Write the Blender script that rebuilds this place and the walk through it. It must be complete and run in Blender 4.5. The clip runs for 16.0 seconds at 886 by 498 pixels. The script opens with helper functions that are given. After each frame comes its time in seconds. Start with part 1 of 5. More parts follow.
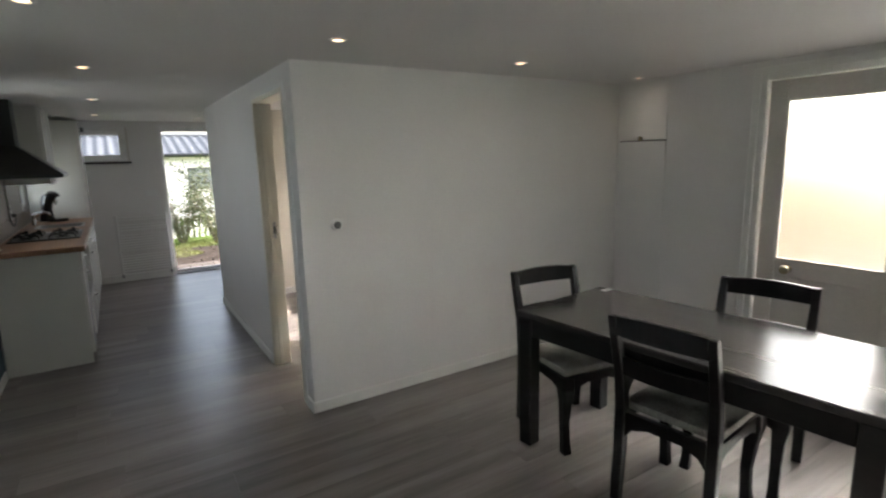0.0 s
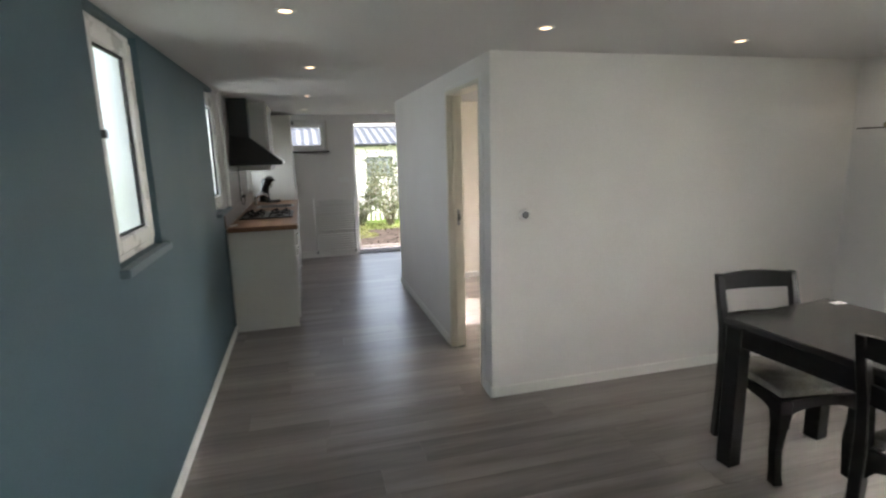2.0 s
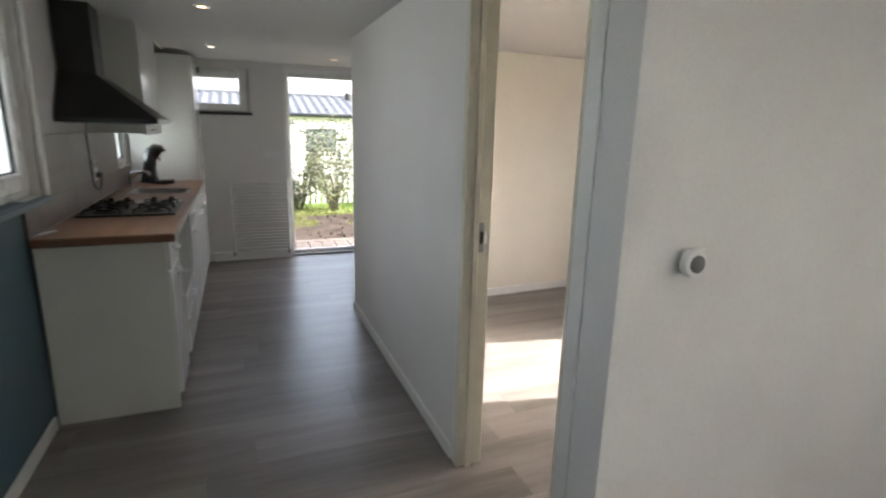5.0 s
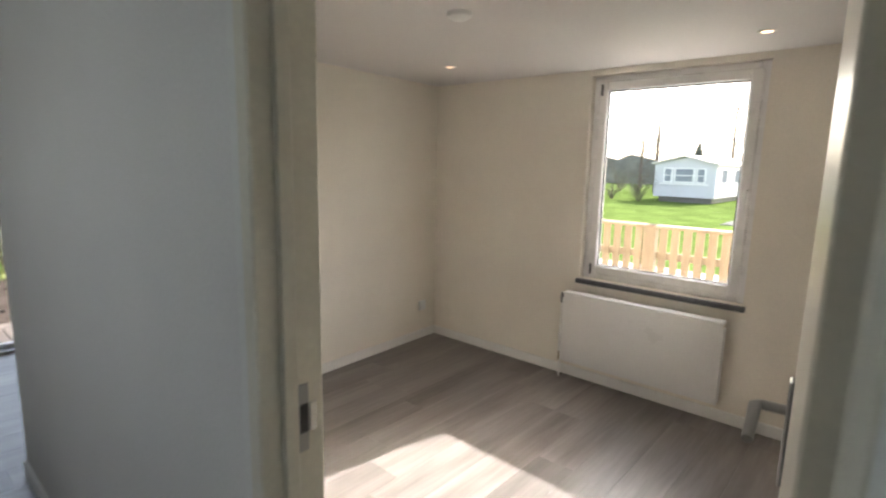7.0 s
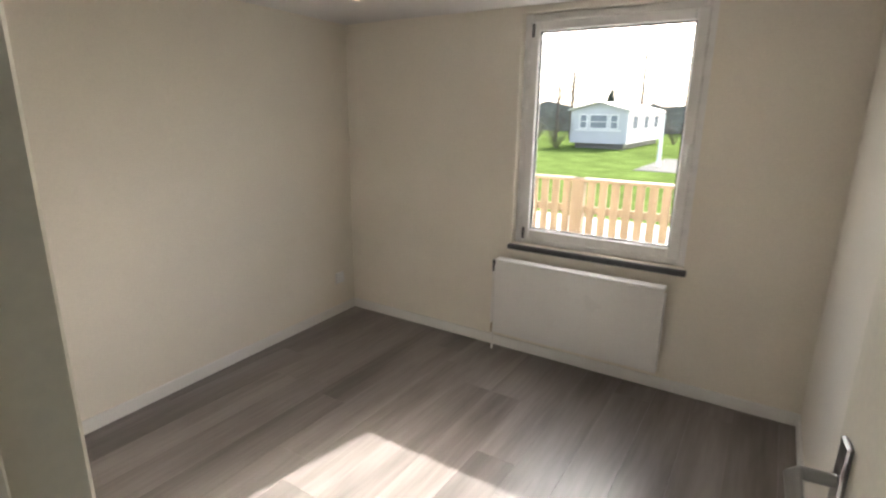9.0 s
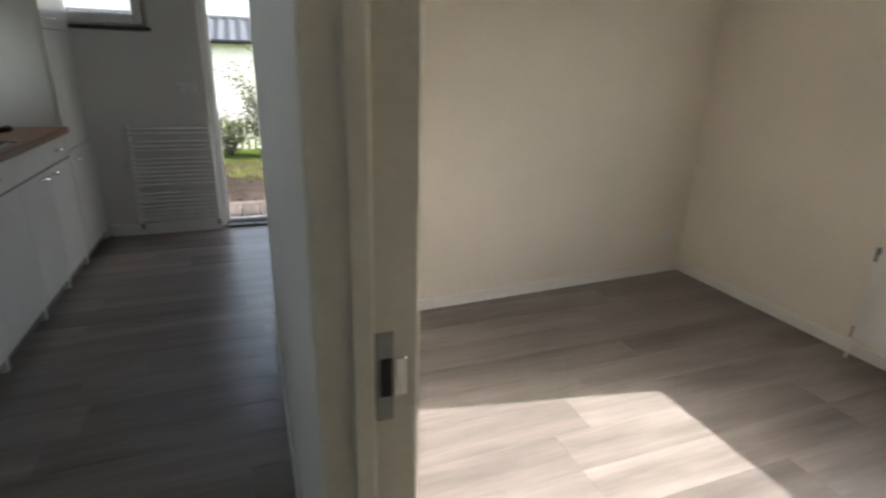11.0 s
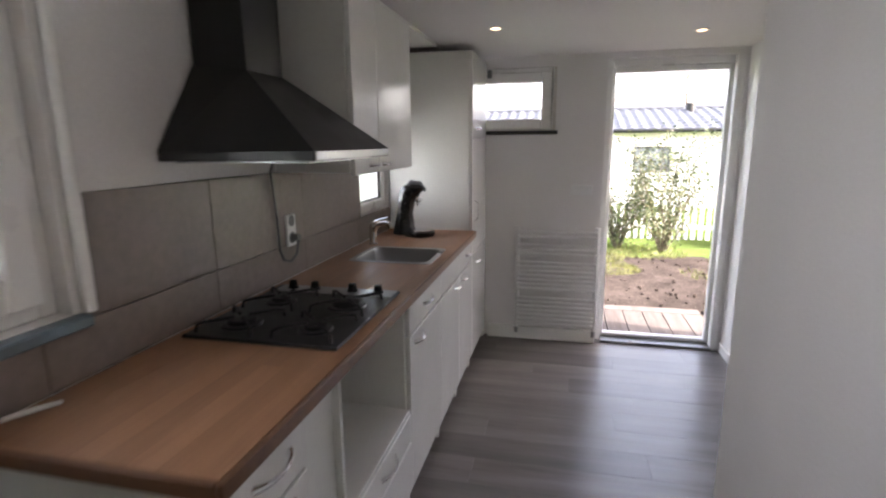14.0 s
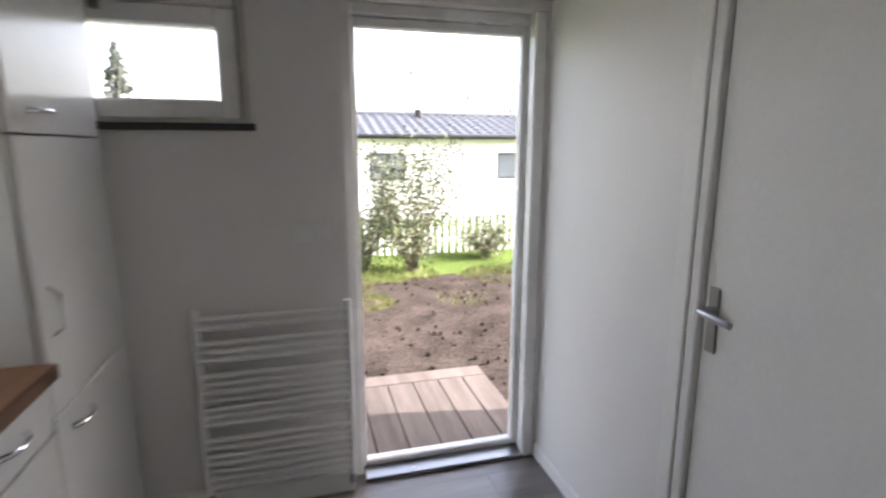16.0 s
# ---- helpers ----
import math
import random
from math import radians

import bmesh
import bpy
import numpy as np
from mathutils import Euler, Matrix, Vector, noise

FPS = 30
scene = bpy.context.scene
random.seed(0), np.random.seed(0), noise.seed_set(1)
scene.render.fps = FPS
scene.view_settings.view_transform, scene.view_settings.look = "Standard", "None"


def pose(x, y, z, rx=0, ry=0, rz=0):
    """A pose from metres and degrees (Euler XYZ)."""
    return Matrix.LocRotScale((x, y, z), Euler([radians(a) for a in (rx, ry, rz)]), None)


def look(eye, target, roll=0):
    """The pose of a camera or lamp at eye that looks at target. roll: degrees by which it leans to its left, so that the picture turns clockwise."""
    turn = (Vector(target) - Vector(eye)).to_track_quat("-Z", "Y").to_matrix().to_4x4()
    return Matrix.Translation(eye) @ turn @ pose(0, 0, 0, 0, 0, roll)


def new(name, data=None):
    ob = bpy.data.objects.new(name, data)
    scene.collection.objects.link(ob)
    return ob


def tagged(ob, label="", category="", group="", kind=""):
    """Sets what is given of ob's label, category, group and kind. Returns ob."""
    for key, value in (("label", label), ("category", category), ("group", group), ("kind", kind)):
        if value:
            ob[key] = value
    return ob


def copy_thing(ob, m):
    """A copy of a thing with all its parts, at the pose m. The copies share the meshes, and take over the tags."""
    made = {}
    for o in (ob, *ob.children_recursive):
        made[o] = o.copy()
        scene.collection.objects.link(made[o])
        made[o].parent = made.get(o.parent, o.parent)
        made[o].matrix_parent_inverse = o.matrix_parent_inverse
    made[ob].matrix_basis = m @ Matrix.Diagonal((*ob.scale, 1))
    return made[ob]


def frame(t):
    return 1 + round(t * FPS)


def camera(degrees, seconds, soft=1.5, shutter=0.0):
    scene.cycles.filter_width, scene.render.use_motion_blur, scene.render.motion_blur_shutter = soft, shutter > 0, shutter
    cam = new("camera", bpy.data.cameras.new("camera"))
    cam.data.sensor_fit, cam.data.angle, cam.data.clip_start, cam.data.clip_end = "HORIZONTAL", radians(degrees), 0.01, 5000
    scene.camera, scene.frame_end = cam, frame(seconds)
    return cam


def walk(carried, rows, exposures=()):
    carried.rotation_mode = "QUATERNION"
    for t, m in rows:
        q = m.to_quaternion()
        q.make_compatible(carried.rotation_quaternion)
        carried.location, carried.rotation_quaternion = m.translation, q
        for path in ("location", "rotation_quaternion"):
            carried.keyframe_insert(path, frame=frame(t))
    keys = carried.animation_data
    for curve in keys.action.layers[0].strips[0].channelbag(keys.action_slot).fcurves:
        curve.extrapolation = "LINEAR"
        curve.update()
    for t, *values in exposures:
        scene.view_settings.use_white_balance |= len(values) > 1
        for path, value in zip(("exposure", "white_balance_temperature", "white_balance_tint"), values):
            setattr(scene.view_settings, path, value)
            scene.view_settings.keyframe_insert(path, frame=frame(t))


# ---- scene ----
cam = camera(81.3, 16.0, 2.2, 0.4)
PATH = [
    (0, (0.297, 0.05, 1.527), (1.345, 1.715, 1.17), -1.5),
    (0.5, (0.263, 0.075, 1.539), (1.165, 1.825, 1.187), -1.2),
    (1, (0.214, 0.094, 1.54), (0.95, 1.922, 1.197), -0.7),
    (1.5, (0.182, 0.118, 1.535), (0.783, 1.993, 1.184), -0.2),
    (2, (0.132, 0.136, 1.531), (0.636, 2.033, 1.152), -1.5),
    (2.5, (0.07, 0.298, 1.516), (0.387, 2.232, 1.118), -0.1),
    (3, (0.011, 0.562, 1.515), (0.193, 2.512, 1.107), -0.1),
    (3.2, (0.034, 0.674, 1.512), (0.271, 2.604, 1.045), 0.2),
    (5.5, (0.45, 2.416, 1.43), (1.397, 4.129, 1.021), 2.0),
    (6, (0.536, 2.741, 1.425), (1.767, 4.28, 1.083), 2.0),
    (6.5, (0.65, 2.945, 1.428), (2.026, 4.346, 1.046), 0.9),
    (7, (0.791, 3.138, 1.449), (2.273, 4.441, 1.123), 1.3),
    (7.5, (0.939, 3.255, 1.478), (2.577, 4.34, 1.11), 0.1),
    (8, (1.037, 3.385, 1.483), (2.763, 4.301, 1.057), -0.1),
    (8.2, (1.059, 3.442, 1.486), (2.802, 4.32, 1.048), 0.4),
    (10.5, (1.193, 3.26, 1.411), (2.137, 4.884, 0.724), 1.5),
    (11, (1.12, 3.336, 1.37), (1.79, 5.095, 0.694), 1.8),
    (11.5, (1.015, 3.303, 1.434), (1.347, 5.15, 0.74), 0.2),
    (12, (0.895, 3.348, 1.433), (0.932, 5.237, 0.777), 1.2),
    (12.5, (0.804, 3.4, 1.439), (0.604, 5.298, 0.842), 0.8),
    (13, (0.679, 3.522, 1.445), (0.279, 5.421, 0.959), -1.1),
    (13.5, (0.615, 3.718, 1.466), (0.167, 5.602, 0.966), 0.4),
    (14, (0.589, 4.088, 1.474), (0.141, 5.996, 1.071), -0.5),
    (14.5, (0.491, 4.529, 1.457), (0.218, 6.469, 1.058), 0.8),
    (15, (0.598, 4.904, 1.427), (0.526, 6.862, 1.03), -0.6),
    (15.5, (0.608, 5.37, 1.482), (0.783, 7.321, 1.075), 0.3),
    (16, (0.679, 5.83, 1.468), (1.199, 7.722, 1.083), 0.1),
]
EXPOSURES = [(0, 3.0, 6600, 11), (1.0, 3.25, 6650, 11), (1.5, 3.4, 6700, 12), (2.5, 3.45, 6550, 12), (3.0, 3.5, 6550, 12), (5.5, 3.35, 6650, 12), (6.5, 2.95, 6600, 11), (7.0, 2.95, 6600, 10), (8.0, 2.85, 6550, 10), (10.5, 2.65, 6550, 9), (11.5, 2.5, 6700, 11), (12.5, 2.95, 6750, 17), (13.5, 3.55, 6800, 19), (14.0, 3.7, 6800, 21), (14.5, 3.75, 6750, 22), (15.5, 3.8, 6750, 22), (16, 3.2, 6650, 18)]
walk(cam, [(t, look(eye, target, roll)) for t, eye, target, roll in PATH], EXPOSURES)

# ---- light ----
scene.world = bpy.data.worlds.new("sky")
scene.world.use_nodes = True
_wn = scene.world.node_tree
_sky = _wn.nodes.new("ShaderNodeTexSky")
_sky.sky_type, _sky.sun_disc = "NISHITA", False
SUN_DIR = Vector((-1.255, 0.235, -0.795)).normalized()
_sky.sun_elevation = math.asin(-SUN_DIR.z)
_sky.sun_rotation = math.atan2(-SUN_DIR.x, -SUN_DIR.y)
_sky.dust_density, _sky.air_density = 4.0, 1.0
_bg = _wn.nodes["Background"]
_bg.inputs["Strength"].default_value = 0.15
_grey, _haze = _wn.nodes.new("ShaderNodeRGBToBW"), _wn.nodes.new("ShaderNodeMix")
_haze.data_type = "RGBA"
_haze.inputs["Factor"].default_value = 0.45      # thin white haze over the blue
_wn.links.new(_sky.outputs[0], _grey.inputs[0])
_wn.links.new(_sky.outputs[0], _haze.inputs["A"])
_wn.links.new(_grey.outputs[0], _haze.inputs["B"])
_wn.links.new(_haze.outputs["Result"], _bg.inputs[0])
sun = new("sun", bpy.data.lights.new("sun", "SUN"))
sun.data.energy, sun.data.angle, sun.data.color = 2.5, radians(0.6), (1.0, 0.975, 0.945)
sun.matrix_world = look((0, 0, 0), SUN_DIR)


def window_light(name, eye, target, w, h, watts, color=(0.93, 0.97, 1.0)):
    la = bpy.data.lights.new(name, "AREA")
    la.shape, la.size, la.size_y, la.energy, la.color = "RECTANGLE", w, h, watts, color
    ob = new(name, la)
    ob.matrix_world = look(eye, target)
    return ob


# ---- materials ----
def material(name, color, rough=0.5, metal=0.0, vary=0.06, scale=6.0, bump=0.05, fine=80.0, random=0.0, stretch=(1, 1, 1), spec=0.5, coat=0.0):
    """Principled surface with broad stains, fine grain and relief."""
    m = bpy.data.materials.new(name)
    m.use_nodes = True
    nt = m.node_tree
    p = nt.nodes["Principled BSDF"]
    p.inputs["Roughness"].default_value = rough
    p.inputs["Metallic"].default_value = metal
    p.inputs["Specular IOR Level"].default_value = spec
    p.inputs["Coat Weight"].default_value = coat
    tc = nt.nodes.new("ShaderNodeTexCoord")
    mp = nt.nodes.new("ShaderNodeMapping")
    mp.inputs["Scale"].default_value = stretch
    nt.links.new(tc.outputs["Object"], mp.inputs[0])
    big = nt.nodes.new("ShaderNodeTexNoise")
    big.inputs["Scale"].default_value, big.inputs["Detail"].default_value = scale, 5
    small = nt.nodes.new("ShaderNodeTexNoise")
    small.inputs["Scale"].default_value, small.inputs["Detail"].default_value = fine, 3
    for n in (big, small):
        nt.links.new(mp.outputs[0], n.inputs["Vector"])
    ad = nt.nodes.new("ShaderNodeMath")
    ad.operation = "ADD"
    nt.links.new(big.outputs[0], ad.inputs[0])
    nt.links.new(small.outputs[0], ad.inputs[1])
    mr = nt.nodes.new("ShaderNodeMapRange")
    mr.inputs["From Min"].default_value, mr.inputs["From Max"].default_value = 0.6, 1.4
    mr.inputs["To Min"].default_value, mr.inputs["To Max"].default_value = 1 - vary * 2, 1 + vary * 2
    nt.links.new(ad.outputs[0], mr.inputs[0])
    val = mr.outputs[0]
    if random:
        oi = nt.nodes.new("ShaderNodeObjectInfo")
        r2 = nt.nodes.new("ShaderNodeMapRange")
        r2.inputs["To Min"].default_value, r2.inputs["To Max"].default_value = 1 - random, 1 + random
        nt.links.new(oi.outputs["Random"], r2.inputs[0])
        mu = nt.nodes.new("ShaderNodeMath")
        mu.operation = "MULTIPLY"
        nt.links.new(val, mu.inputs[0])
        nt.links.new(r2.outputs[0], mu.inputs[1])
        val = mu.outputs[0]
    vm = nt.nodes.new("ShaderNodeVectorMath")
    vm.operation = "SCALE"
    vm.inputs[0].default_value = color
    nt.links.new(val, vm.inputs["Scale"])
    nt.links.new(vm.outputs[0], p.inputs["Base Color"])
    rr = nt.nodes.new("ShaderNodeMapRange")
    rr.inputs["To Min"].default_value, rr.inputs["To Max"].default_value = max(0.02, rough - 0.08), min(1, rough + 0.08)
    nt.links.new(big.outputs[0], rr.inputs[0])
    nt.links.new(rr.outputs[0], p.inputs["Roughness"])
    if bump:
        b = nt.nodes.new("ShaderNodeBump")
        b.inputs["Strength"].default_value, b.inputs["Distance"].default_value = bump, 0.004
        nt.links.new(ad.outputs[0], b.inputs["Height"])
        nt.links.new(b.outputs[0], p.inputs["Normal"])
    return m


def wood_material(name, dark, light, rough, grain_axis=0, random=0.12, scale=1.0, spec=0.5, contrast=(0.3, 0.75)):
    """Streaky wood grain along one axis, each piece a little different."""
    m = bpy.data.materials.new(name)
    m.use_nodes = True
    nt = m.node_tree
    p = nt.nodes["Principled BSDF"]
    p.inputs["Specular IOR Level"].default_value = spec
    tc, mp, oi = nt.nodes.new("ShaderNodeTexCoord"), nt.nodes.new("ShaderNodeMapping"), nt.nodes.new("ShaderNodeObjectInfo")
    st = [11.0 * scale, 11.0 * scale, 11.0 * scale]
    st[grain_axis] = 1.0 * scale
    mp.inputs["Scale"].default_value = st
    off = nt.nodes.new("ShaderNodeVectorMath")
    off.operation = "SCALE"
    off.inputs[0].default_value = (37.0, 53.0, 71.0)
    nt.links.new(oi.outputs["Random"], off.inputs["Scale"])
    av = nt.nodes.new("ShaderNodeVectorMath")
    nt.links.new(tc.outputs["Object"], mp.inputs[0])
    nt.links.new(mp.outputs[0], av.inputs[0])
    nt.links.new(off.outputs[0], av.inputs[1])
    n1, n2 = nt.nodes.new("ShaderNodeTexNoise"), nt.nodes.new("ShaderNodeTexNoise")
    n1.inputs["Scale"].default_value, n1.inputs["Detail"].default_value, n1.inputs["Distortion"].default_value = 1.2, 6, 0.25
    n2.inputs["Scale"].default_value, n2.inputs["Detail"].default_value = 9.0, 3
    for n in (n1, n2):
        nt.links.new(av.outputs[0], n.inputs["Vector"])
    mx = nt.nodes.new("ShaderNodeMath")
    mx.operation = "MULTIPLY_ADD"
    mx.inputs[1].default_value = 0.3
    nt.links.new(n2.outputs[0], mx.inputs[0])
    nt.links.new(n1.outputs[0], mx.inputs[2])
    ramp = nt.nodes.new("ShaderNodeValToRGB")
    ramp.color_ramp.elements[0].position, ramp.color_ramp.elements[0].color = contrast[0], (*dark, 1)
    ramp.color_ramp.elements[1].position, ramp.color_ramp.elements[1].color = contrast[1] + 0.15, (*light, 1)
    nt.links.new(mx.outputs[0], ramp.inputs[0])
    r2 = nt.nodes.new("ShaderNodeMapRange")
    r2.inputs["To Min"].default_value, r2.inputs["To Max"].default_value = 1 - random, 1 + random
    nt.links.new(oi.outputs["Random"], r2.inputs[0])
    vm = nt.nodes.new("ShaderNodeVectorMath")
    vm.operation = "SCALE"
    nt.links.new(ramp.outputs[0], vm.inputs[0])
    nt.links.new(r2.outputs[0], vm.inputs["Scale"])
    nt.links.new(vm.outputs[0], p.inputs["Base Color"])
    rr = nt.nodes.new("ShaderNodeMapRange")
    rr.inputs["To Min"].default_value, rr.inputs["To Max"].default_value = rough - 0.07, rough + 0.09
    nt.links.new(n1.outputs[0], rr.inputs[0])
    nt.links.new(rr.outputs[0], p.inputs["Roughness"])
    b = nt.nodes.new("ShaderNodeBump")
    b.inputs["Strength"].default_value, b.inputs["Distance"].default_value = 0.12, 0.002
    nt.links.new(mx.outputs[0], b.inputs["Height"])
    nt.links.new(b.outputs[0], p.inputs["Normal"])
    return m


def glass_material(name, rough=0.0, tint=(1, 1, 1), bump=0.0):
    m = bpy.data.materials.new(name)
    m.use_nodes = True
    nt = m.node_tree
    p = nt.nodes["Principled BSDF"]
    p.inputs["Base Color"].default_value = (*tint, 1)
    p.inputs["Transmission Weight"].default_value = 1.0
    p.inputs["Roughness"].default_value = rough
    p.inputs["IOR"].default_value = 1.45 if rough else 1.05
    if bump:
        tc, n, b = nt.nodes.new("ShaderNodeTexCoord"), nt.nodes.new("ShaderNodeTexNoise"), nt.nodes.new("ShaderNodeBump")
        n.inputs["Scale"].default_value = 45
        b.inputs["Strength"].default_value, b.inputs["Distance"].default_value = bump, 0.003
        nt.links.new(tc.outputs["Object"], n.inputs["Vector"])
        nt.links.new(n.outputs[0], b.inputs["Height"])
        nt.links.new(b.outputs[0], p.inputs["Normal"])
    return m


def lamp_material(name, color, strength):
    m = bpy.data.materials.new(name)
    m.use_nodes = True
    p = m.node_tree.nodes["Principled BSDF"]
    p.inputs["Emission Color"].default_value = (*color, 1)
    p.inputs["Emission Strength"].default_value = strength
    return m


WHITE_WALL = material("white wall paint", (0.78, 0.76, 0.74), 0.55, vary=0.03, scale=2.2, bump=0.06, fine=120)
CREAM_WALL = material("cream wall paint", (0.80, 0.75, 0.66), 0.55, vary=0.03, scale=2.2, bump=0.06, fine=120)
BLUE_WALL = material("blue grey wall paint", (0.060, 0.108, 0.135), 0.5, vary=0.04, scale=2.0, bump=0.07, fine=120)
CEILING_PAINT = material("ceiling paint", (0.68, 0.66, 0.645), 0.65, vary=0.025, scale=1.6, bump=0.04, fine=60)
TRIM = material("white trim paint", (0.80, 0.79, 0.76), 0.35, vary=0.02, scale=5, bump=0.03)
CREAM_TRIM = material("cream door paint", (0.76, 0.72, 0.62), 0.35, vary=0.03, scale=4, bump=0.03)
DOOR_GREY = material("warm grey door paint", (0.62, 0.58, 0.53), 0.4, vary=0.04, scale=4, bump=0.04)
UPVC = material("white plastic frame", (0.82, 0.81, 0.79), 0.28, vary=0.008, scale=6, bump=0.01)
GASKET_AND_HOLE = material("black rubber gasket and latch hole shade", (0.02, 0.02, 0.022), 0.6)
SILL_DARK = material("dark grey sill", (0.045, 0.045, 0.048), 0.4, vary=0.1, scale=14, bump=0.05)
SILL_BLUE = material("blue painted sill", (0.12, 0.165, 0.19), 0.4, vary=0.05)
CABINET = material("white cabinet foil", (0.76, 0.75, 0.72), 0.2, vary=0.02, scale=3, bump=0.01)
CAB_SIDE = material("pale cabinet side panel", (0.66, 0.66, 0.62), 0.38, vary=0.02, scale=3, bump=0.02)
# plinth colour, also used for painted shade in a gap and under the caravan
PLINTH_AND_SHADE = material("dark plinth and gap shade", (0.16, 0.15, 0.14), 0.5)
BLACK_WOOD = wood_material("black stained wood", (0.006, 0.005, 0.005), (0.016, 0.014, 0.013), 0.34, 1, 0.1, 1.0, 0.3)
TABLE_WOOD = wood_material("worn black table top", (0.010, 0.009, 0.009), (0.075, 0.07, 0.066), 0.2, 1, 0.05, 0.7)
SEAT_CLOTH = material("worn grey seat cushion", (0.30, 0.285, 0.25), 0.9, vary=0.28, scale=9, bump=0.5, fine=160)
FLOOR_WOOD = wood_material("grey brown laminate", (0.066, 0.054, 0.049), (0.30, 0.265, 0.246), 0.33, 0, 0.16, 0.5, 0.8, (0.3, 0.78))
COUNTER_WOOD = wood_material("beech block worktop", (0.235, 0.115, 0.06), (0.36, 0.195, 0.108), 0.4, 1, 0.09, 1.0, 0.45)
COUNTER_EDGE = wood_material("dark worktop edge", (0.10, 0.045, 0.025), (0.2, 0.1, 0.05), 0.4, 0, 0.05, 1.4)
TILE = material("taupe stone wall tile", (0.205, 0.166, 0.144), 0.36, vary=0.09, scale=3.5, bump=0.06, fine=40, random=0.07)
GROUT = material("tile grout", (0.195, 0.163, 0.142), 0.85, vary=0.08)
BLACK_METAL = material("black enamel", (0.006, 0.006, 0.0065), 0.36, vary=0.1, scale=8, bump=0.02)
CAST_IRON = material("cast iron", (0.012, 0.012, 0.012), 0.55, vary=0.2, bump=0.2)
STEEL = material("brushed steel", (0.36, 0.36, 0.36), 0.3, 1.0, vary=0.02, bump=0.0)
CHROME = material("chrome", (0.78, 0.78, 0.78), 0.1, 1.0, vary=0.02, bump=0)
BRASS = material("aged brass", (0.40, 0.33, 0.22), 0.33, 1.0, vary=0.15, scale=20)
BLACK_PLASTIC = material("black plastic", (0.015, 0.015, 0.016), 0.25, vary=0.1, bump=0.02)
GREY_PLASTIC = material("grey plastic", (0.12, 0.12, 0.125), 0.35)
WHITE_PLASTIC = material("white plastic", (0.80, 0.80, 0.78), 0.35, vary=0.02, bump=0)
RADIATOR = material("white radiator enamel", (0.80, 0.79, 0.77), 0.3, vary=0.02, scale=4, bump=0.01)
CLEAR_GLASS = glass_material("clear glass")
FROSTED = glass_material("frosted glass", 0.45, (0.95, 0.98, 0.98), 0.4)
HAZY = glass_material("hazy glass", 0.3, (0.80, 0.82, 0.81), 0.05)
SPOT_GLOW = lamp_material("spot lamp glow", (1.0, 0.64, 0.38), 0.75)
GRASS = material("meadow grass", (0.07, 0.10, 0.028), 0.95, vary=0.28, scale=0.9, bump=0.5, fine=25, spec=0.0)
BLADE = material("grass blade", (0.10, 0.11, 0.02), 0.7, vary=0.3, scale=3)
SOIL = material("bare garden soil", (0.042, 0.034, 0.029), 0.95, vary=0.35, scale=3.0, bump=0.9, fine=30, spec=0.0)
PAVING = material("pale paving", (0.36, 0.34, 0.32), 0.9, vary=0.1, scale=3, spec=0.1)
GRAVEL = material("grey gravel", (0.15, 0.145, 0.135), 0.95, vary=0.2, scale=4, spec=0.0)
DECK = wood_material("weathered deck wood", (0.06, 0.047, 0.041), (0.135, 0.115, 0.10), 0.7, 1, 0.14, 1.0, 0.1)
FENCE_WOOD = wood_material("yellow fence wood", (0.15, 0.105, 0.062), (0.25, 0.185, 0.115), 0.7, 2, 0.12, 1.0)
PLASTER = material("white plaster facade", (0.84, 0.825, 0.80), 0.8, vary=0.05, scale=1.5, bump=0.15)
ROOF_TILE = material("grey roof tile", (0.055, 0.06, 0.068), 0.55, vary=0.12, scale=2, random=0.1)
CARAVAN = material("white caravan siding", (0.5, 0.5, 0.52), 0.45, vary=0.03, scale=2)
WINDOW_DARK = material("dark window pane", (0.20, 0.22, 0.25), 0.12, vary=0.1, scale=2, bump=0)
BARK = material("bark", (0.11, 0.085, 0.065), 0.9, vary=0.25, scale=8, bump=0.6)
LEAF = material("shrub leaf", (0.05, 0.072, 0.022), 0.55, vary=0.3, scale=5, bump=0)
LEAF_PALE = material("young shrub leaf", (0.12, 0.12, 0.05), 0.55, vary=0.3, scale=5, bump=0)
FAR_WOOD = material("distant bare woodland", (0.16, 0.155, 0.14), 1.0, vary=0.3, scale=0.5, spec=0.0, bump=0)
CONIFER = material("conifer green", (0.05, 0.06, 0.045), 0.8, vary=0.3, scale=3)

# ---- building helpers ----
ORIGIN = {}


def thing(name, at, label, category, group="", kind=""):
    ob = new(name)
    ob.location = at
    ob.empty_display_size = 0.1
    ORIGIN[ob] = Vector(at)
    return tagged(ob, label, category, group, kind)


def finish(name, bm, mat, smooth=False):
    bmesh.ops.recalc_face_normals(bm, faces=bm.faces)
    me = bpy.data.meshes.new(name)
    bm.to_mesh(me)
    bm.free()
    me.materials.append(mat)
    if smooth:
        for f in me.polygons:
            f.use_smooth = True
        me.set_sharp_from_angle(angle=radians(38))
    return me


def part(name, bm, mat, parent, label="", smooth=False, kind=""):
    """One mesh object, built in world places, under a thing or a part."""
    o = ORIGIN[parent]
    bmesh.ops.translate(bm, verts=bm.verts, vec=-o)
    ob = new(name, finish(name, bm, mat, smooth))
    ob.parent = parent
    ORIGIN[ob] = o
    if label:
        ob["label"] = label
    if kind:
        ob["kind"] = kind
    return ob


